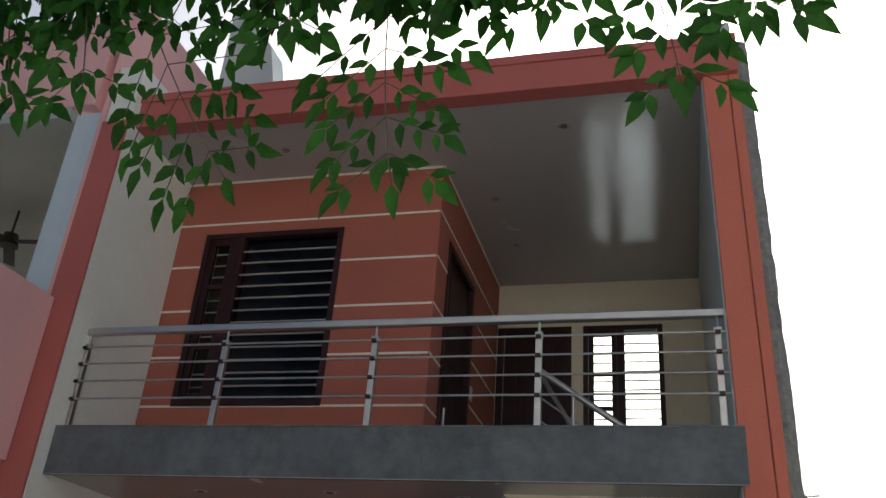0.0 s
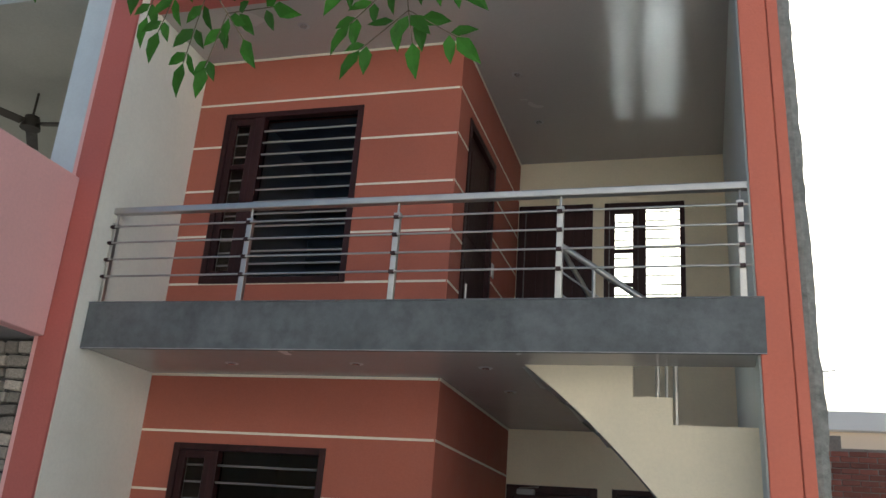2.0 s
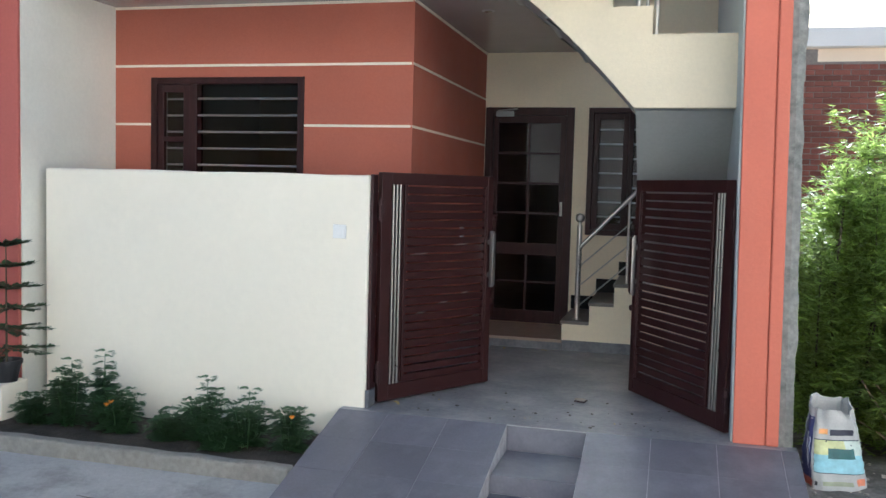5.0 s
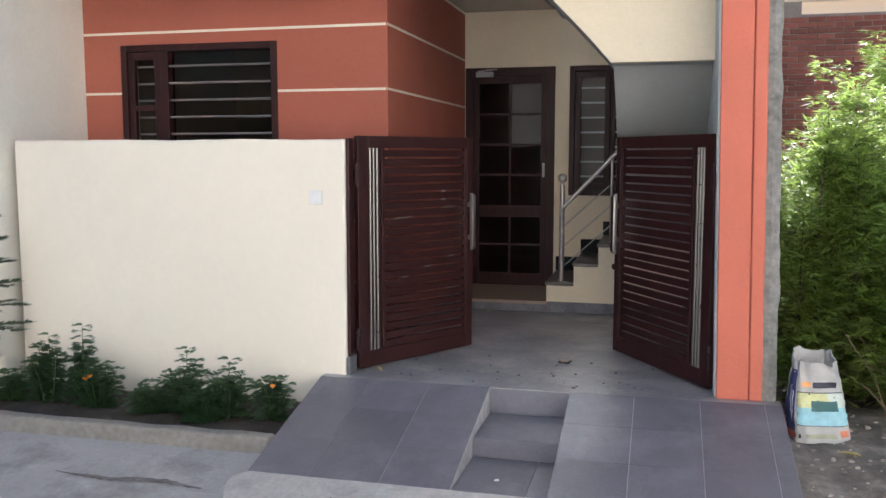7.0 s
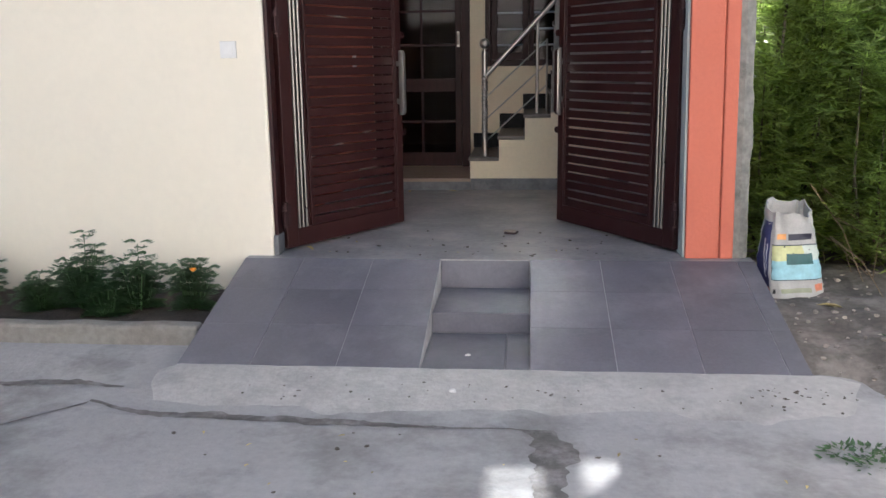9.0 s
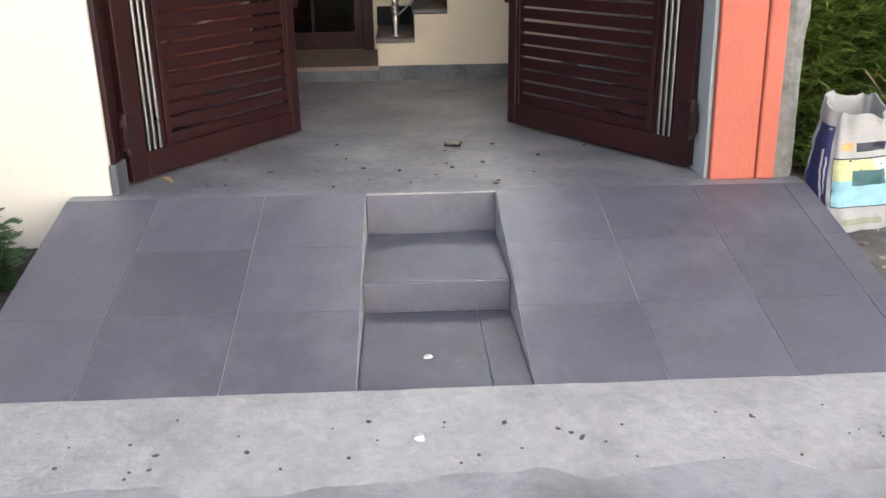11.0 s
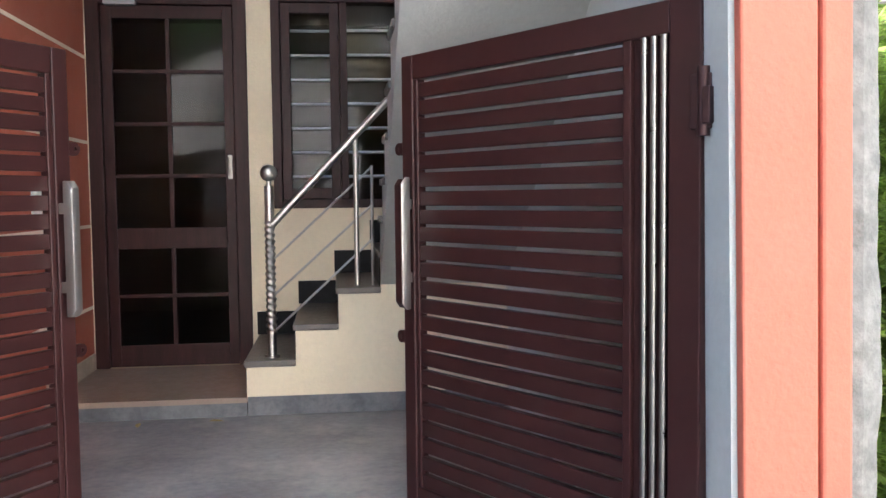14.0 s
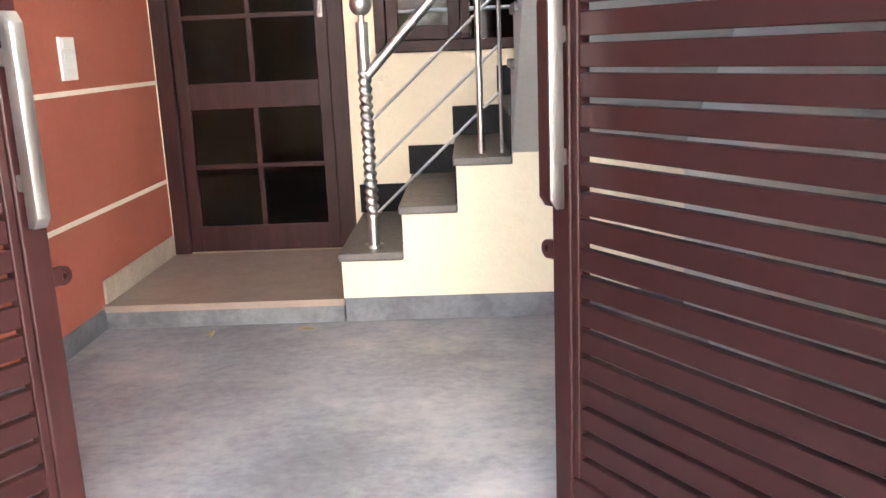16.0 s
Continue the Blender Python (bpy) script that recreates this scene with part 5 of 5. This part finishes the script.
# ---- far side and background ----
M_FARCREAM = mat("far_cream_plaster", (0.82, 0.68, 0.54), 0.8, var=0.05, scale=0.5, bump=0.1)
M_FARWHITE = mat("far_white_paint", (0.78, 0.76, 0.74), 0.8, var=0.05, scale=0.5, bump=0.1)
fh = tagged(new("house_far"), "cream flat roofed house with a white parapet behind the brick wall", "house")
fh.location = (9.0, 15.0, ROAD + 0.0)
boxpart("wall", (-6.2, 9.0, 0, 6, 0, 4.85), M_FARCREAM, fh)
boxpart("parapet", (-6.4, 9.2, -0.25, 6.2, 4.85, 5.25), M_FARWHITE, fh, "white roof parapet", bevel=0.02)
ant = thing("antenna", (4.4, 15.4, 4.95), "thin antenna mast on the far roof", "antenna")
bar_part("mast", (0, 0, 0), (0, 0, 1.0), 0.02, M_GREYPLASTIC, ant)
bar_part("crossbar", (-0.28, 0, 0.94), (0.28, 0, 1.0), 0.016, M_GREYPLASTIC, ant)
bar_part("crossbar", (0, -0.1, 0.85), (0.18, 0.1, 0.86), 0.012, M_GREYPLASTIC, ant)

# unseen plain wall across the street, behind the path, added to bounce sunlight
bm = B()
box(bm, -3.5, 40, -10.6, -10.0, ROAD, 7.5)
structure("wall_opposite", bm, M_FARWHITE, "unseen plain white wall across the street, added to bounce sunlight", "wall")

# brick boundary wall with its bricks
bw = structure("wall_brick", B(), M_MORTAR, "old red brick boundary wall with pale joints", "wall")
YBW = 8.0
bm = B()
box(bm, 2.7, 14.0, YBW + 0.012, YBW + 0.22, ROAD, 3.27)
box(bm, 2.7, 3.66, YBW + 0.012, YBW + 0.22, 3.27, 3.44)
part("wall", bm, M_MORTAR, bw)
bm = B()
box(bm, 0, 0.218, 0, 0.03, 0, 0.066, bevel=0.006)
bme = finish("brick", bm, M_BRICK)
g = random.Random(21)
rest_v, rest_f = [], []
course = 0
z = ROAD
while z < 3.2:
    x = 2.72 + (0.115 if course % 2 else 0.0)
    while x < 13.7:
        near = x < 5.6 and z > 1.3
        if near:
            o = new("brick", bme)
            o.parent = bw
            o.location = (x + g.uniform(-0.004, 0.004), YBW - 0.004 + g.uniform(-0.006, 0.006), z + g.uniform(-0.003, 0.003))
        elif x < 9:
            k = len(rest_v)
            rest_v += [(x + a * 0.218, YBW - 0.002 + b * 0.03, z + c * 0.066) for a in (0, 1) for b in (0, 1) for c in (0, 1)]
            rest_f += [tuple(k + q for q in f) for f in ((0, 1, 3, 2), (4, 6, 7, 5), (0, 4, 5, 1), (2, 3, 7, 6), (0, 2, 6, 4), (1, 5, 7, 3))]
        x += 0.23
    z += 0.077
    course += 1
me = bpy.data.meshes.new("bricks")
me.from_pydata(rest_v, [], rest_f)
me.materials.append(mat("old_red_brick_far", (0.22, 0.075, 0.055), 0.9, var=0.2, scale=4, bump=0.5, random_amount=0.3, island=True))
ob = new("bricks", me)
ob.parent = bw
tagged(ob, "further red bricks of the wall", kind="stuff")

# ---- litter, stones and dry leaves ----
g = random.Random(31)
peb = []
for k in range(4):
    bm = B()
    bmesh.ops.create_icosphere(bm, subdivisions=2, radius=1.0)
    for v in bm.verts:
        v.co *= 1 + 0.35 * noise.noise(v.co * 1.3 + Vector((k * 7, 0, 0)))
        v.co.z *= 0.6
    peb.append(finish("pebble", bm, M_STONE, smooth=True))


def verge_z(x, y):
    return -0.335 + 0.18 * min(1, max(0, (y + 1.9) / 1.3)) + 0.05 * noise.noise((x * 1.7, y * 1.7, 0)) + 0.02 * noise.noise((x * 7, y * 7, 3)) - 0.11 * min(1, max(0, (2.95 - x) / 0.3)) * min(1, max(0, (-0.85 - y) / 0.25))


for i in range(200):
    x, y = 2.6 + abs(g.gauss(0, 0.5)), g.uniform(-1.9, 0.4)
    r = g.uniform(0.004, 0.016)
    o = tagged(new("pebble", g.choice(peb)), "small grey brown stone on the dirt verge", "stone", "stones on the verge")
    o.location = (x, y, verge_z(x, y) + r * 0.2)
    o.scale = (r, r * g.uniform(0.7, 1.2), r)
    o.rotation_euler = (0, 0, g.uniform(0, 6))
lf = Leaves()
lf.add(Vector((-0.5, 0, 0)), Vector((1, 0, 0)), Vector((0, 0, 1)), 1.0, 0.42, 0.2, 0.15)
dry_me = lf.mesh("dry_leaf", M_DRYLEAF)


def litter(x, y, z, s):
    o = tagged(new("dry_leaf", dry_me), "small dry curled leaf lying on the ground", "leaf", "dry leaves")
    o.location, o.scale, o.rotation_euler = (x, y, z + 0.003), (s, s, s), (g.uniform(-0.2, 0.2), g.uniform(-0.2, 0.2), g.uniform(0, 6.3))


for x, y, s in ((2.86, -0.32, 0.13), (3.3, -0.15, 0.12), (3.1, -0.6, 0.08), (0.17, 0.18, 0.09), (0.8, 2.42, 0.08), (0.45, 2.40, 0.06)):
    litter(x, y, verge_z(x, y) + 0.01 if x > 2.6 else 0.0, s)
M_DARKBIT = mat("dark_debris", (0.11, 0.095, 0.075), 0.9, var=0.3, scale=30, bump=0.3)
bits = []
for k in range(3):
    bm = B()
    bmesh.ops.create_icosphere(bm, subdivisions=1, radius=1.0)
    for v in bm.verts:
        v.co *= 1 + 0.5 * noise.noise(v.co * 1.9 + Vector((k * 3, 1, 0)))
        v.co.z *= 0.45
    bits.append(finish("debris", bm, M_DARKBIT))


def bit(x, y, z, r):
    o = tagged(new("debris", g.choice(bits)), "tiny dark crumb of dirt on the floor", "debris", "crumbs of dirt")
    o.location, o.scale, o.rotation_euler = (x, y, z + r * 0.2), (r * g.uniform(0.8, 1.6), r, r), (0, 0, g.uniform(0, 6))


for i in range(34):
    bit(g.uniform(0.3, 1.9), 0.02 + abs(g.gauss(0.0, 0.3)), 0.0, g.uniform(0.004, 0.011))
for i in range(46):
    x = g.uniform(0.1, 2.6)
    bit(x, g.uniform(-1.42, -1.1), -0.262, g.uniform(0.003, 0.007))
for i in range(40):
    bit(g.uniform(-2.2, 2.6), g.uniform(-2.6, -1.6), ROAD, g.uniform(0.004, 0.010))
for i in range(40):
    bit(2.35 + g.gauss(0, 0.16), -1.22 + g.gauss(0, 0.06), -0.266, g.uniform(0.003, 0.008))
for i in range(9):
    litter(g.uniform(0.3, 1.9), abs(g.gauss(0.0, 0.28)) + 0.02, 0.0, g.uniform(0.015, 0.035))
for i in range(14):
    x, y = g.uniform(0.0, 2.5), g.uniform(-2.2, -1.5)
    litter(x, y, ROAD + 0.001, g.uniform(0.012, 0.03))
rubble = thing("rubble_lump", (1.295, 0.682, 0.0), "small grey lump of cement on the porch floor", "rubble")
o = new("lump", peb[1])
o.parent = rubble
o.location, o.scale = (0, 0, 0.009), (0.04, 0.025, 0.016)
M_SCRAP = mat("white_paper_scrap", (0.75, 0.74, 0.7), 0.7, var=0.1, bump=0.2)
for x, y, z in ((1.135, -0.88, -0.258), (-0.55, -1.05, ROAD), (-1.3, -1.0, ROAD), (1.1, -1.28, -0.268), (-0.15, -0.98, ROAD)):
    sc = thing("paper_scrap", (x, y, z), "tiny crumpled white paper scrap on the ground", "scrap", "paper scraps")
    bm = B()
    bmesh.ops.create_icosphere(bm, subdivisions=2, radius=0.016)
    for v in bm.verts:
        v.co *= 1 + 0.5 * noise.noise(v.co * 90)
        v.co.z = v.co.z * 0.4 + 0.004
    part("paper", bm, M_SCRAP, sc)

# ---- tiles of the ramp and steps ----
slope = math.atan2(ZR1, YR1 - YR0)
YT = [YR0, -0.402, -0.737, YR1]


def tile(x0, x1, y0, y1, z0, z1, name="tile"):
    """A tile between two edges y0 and y1 at heights z0 and z1."""
    bm = B()
    gp = 0.0018
    top = 0.0
    vs = []
    for dz in (-0.011, top):
        for x, y, zz in ((x0 + gp, y0 - gp, z0), (x1 - gp, y0 - gp, z0), (x1 - gp, y1 + gp, z1), (x0 + gp, y1 + gp, z1)):
            vs.append(bm.verts.new((x, y, zz + dz)))
    for q in ((0, 1, 2, 3), (4, 7, 6, 5), (0, 4, 5, 1), (1, 5, 6, 2), (2, 6, 7, 3), (3, 7, 4, 0)):
        bm.faces.new([vs[i] for i in q])
    part(name, bm, M_TILE, ramp)


for xs in ([XR0, 0.20, 0.577, XS0], [XS1, 1.77, 2.125, 2.465, XR1]):
    for x0, x1 in zip(xs, xs[1:]):
        for y0, y1 in zip(YT, YT[1:]):
            tile(x0, x1, y0, y1, ramp_z(y0), ramp_z(y1))
tile(XS0 + 0.004, XS1 - 0.004, -0.082, -0.552, -0.151, -0.151, "step_tile")
tile(XS0 + 0.004, 1.30, -0.562, YR1, -0.251, -0.251, "step_tile")
tile(1.30, XS1 - 0.004, -0.562, YR1, -0.251, -0.251, "step_tile")
boxpart("riser_tile", (XS0 + 0.003, XS1 - 0.003, -0.080, -0.0685, -0.151, -0.004), M_TILE, ramp, bevel=0.002)
boxpart("riser_tile", (XS0 + 0.003, XS1 - 0.003, -0.561, -0.5505, -0.251, -0.153), M_TILE, ramp, bevel=0.002)
boxpart("nosing", (XS0, XS1, -0.084, -0.066, -0.004, 0.003), M_GROUT, ramp, "pale chipped edge", bevel=0.002)

# ---- damp stains on the street ----
M_DAMP = mat("damp_concrete", (0.15, 0.14, 0.128), 0.8, var=0.3, scale=5, fine=30, bump=0.4, bump_scale=40, stain=(0.33, 0.32, 0.31), stain_amount=0.8, stain_scale=9)


def street_z(x, y):
    return ROAD + 0.04 * min(1, max(0, (y + 1.45) / 0.65)) + 0.004 * noise.noise((x * 1.3, y * 1.3, 0))


def damp(name, pts, label, rough=1.0):
    """A flat damp patch along the line pts of (x, y, half width), with an uneven rim."""
    bm = B()
    rows = []
    n = 120
    for i in range(n + 1):
        u = i / n * (len(pts) - 1)
        k = min(int(u), len(pts) - 2)
        q = u - k
        q = q * q * (3 - 2 * q)
        x, y, w = (pts[k][c] + (pts[k + 1][c] - pts[k][c]) * q for c in range(3))
        y += 0.02 * noise.noise((x * 5, y * 5, 8))
        up = w * max(0.1, 1 + rough * (0.7 * noise.noise((x * 7, y * 7, 0)) + 0.5 * noise.noise((x * 26, y * 26, 0))))
        dn = w * max(0.1, 1 + rough * (0.7 * noise.noise((x * 7, y * 7, 5)) + 0.5 * noise.noise((x * 26, y * 26, 5))))
        a = 1 if abs(pts[k + 1][0] - pts[k][0]) > abs(pts[k + 1][1] - pts[k][1]) else 0
        o = Vector((0, 1, 0)) if a else Vector((1, 0, 0))
        rows.append([bm.verts.new(Vector((x, y, street_z(x, y) + 0.0025)) + o * e) for e in (up, 0, -dn)])
    for a, b in zip(rows, rows[1:]):
        for c in range(2):
            bm.faces.new((a[c], b[c], b[c + 1], a[c + 1]))
    structure(name, bm, M_DAMP, label, "stain")


damp("road_stain_1", ((-0.36, -1.40, 0.008), (-0.1, -1.50, 0.022), (0.25, -1.51, 0.034), (0.65, -1.53, 0.034), (1.0, -1.56, 0.010), (1.4, -1.57, 0.004)), "dark damp streak along the apron")
damp("road_stain_2", ((1.44, -1.56, 0.05), (1.48, -1.72, 0.07), (1.46, -1.95, 0.06), (1.47, -2.2, 0.04), (1.46, -2.5, 0.01)), "dark damp patch on the street")
damp("road_stain_3", ((-1.15, -1.22, 0.004), (-0.85, -1.25, 0.022), (-0.5, -1.24, 0.03), (-0.28, -1.26, 0.006)), "faint damp smear on the street beside the ramp")
damp("road_crack", ((-1.15, -2.25, 0.008), (-0.8, -1.88, 0.010), (-0.55, -1.6, 0.007), (-0.36, -1.42, 0.012)), "thin dark crack in the street concrete", 0.6)
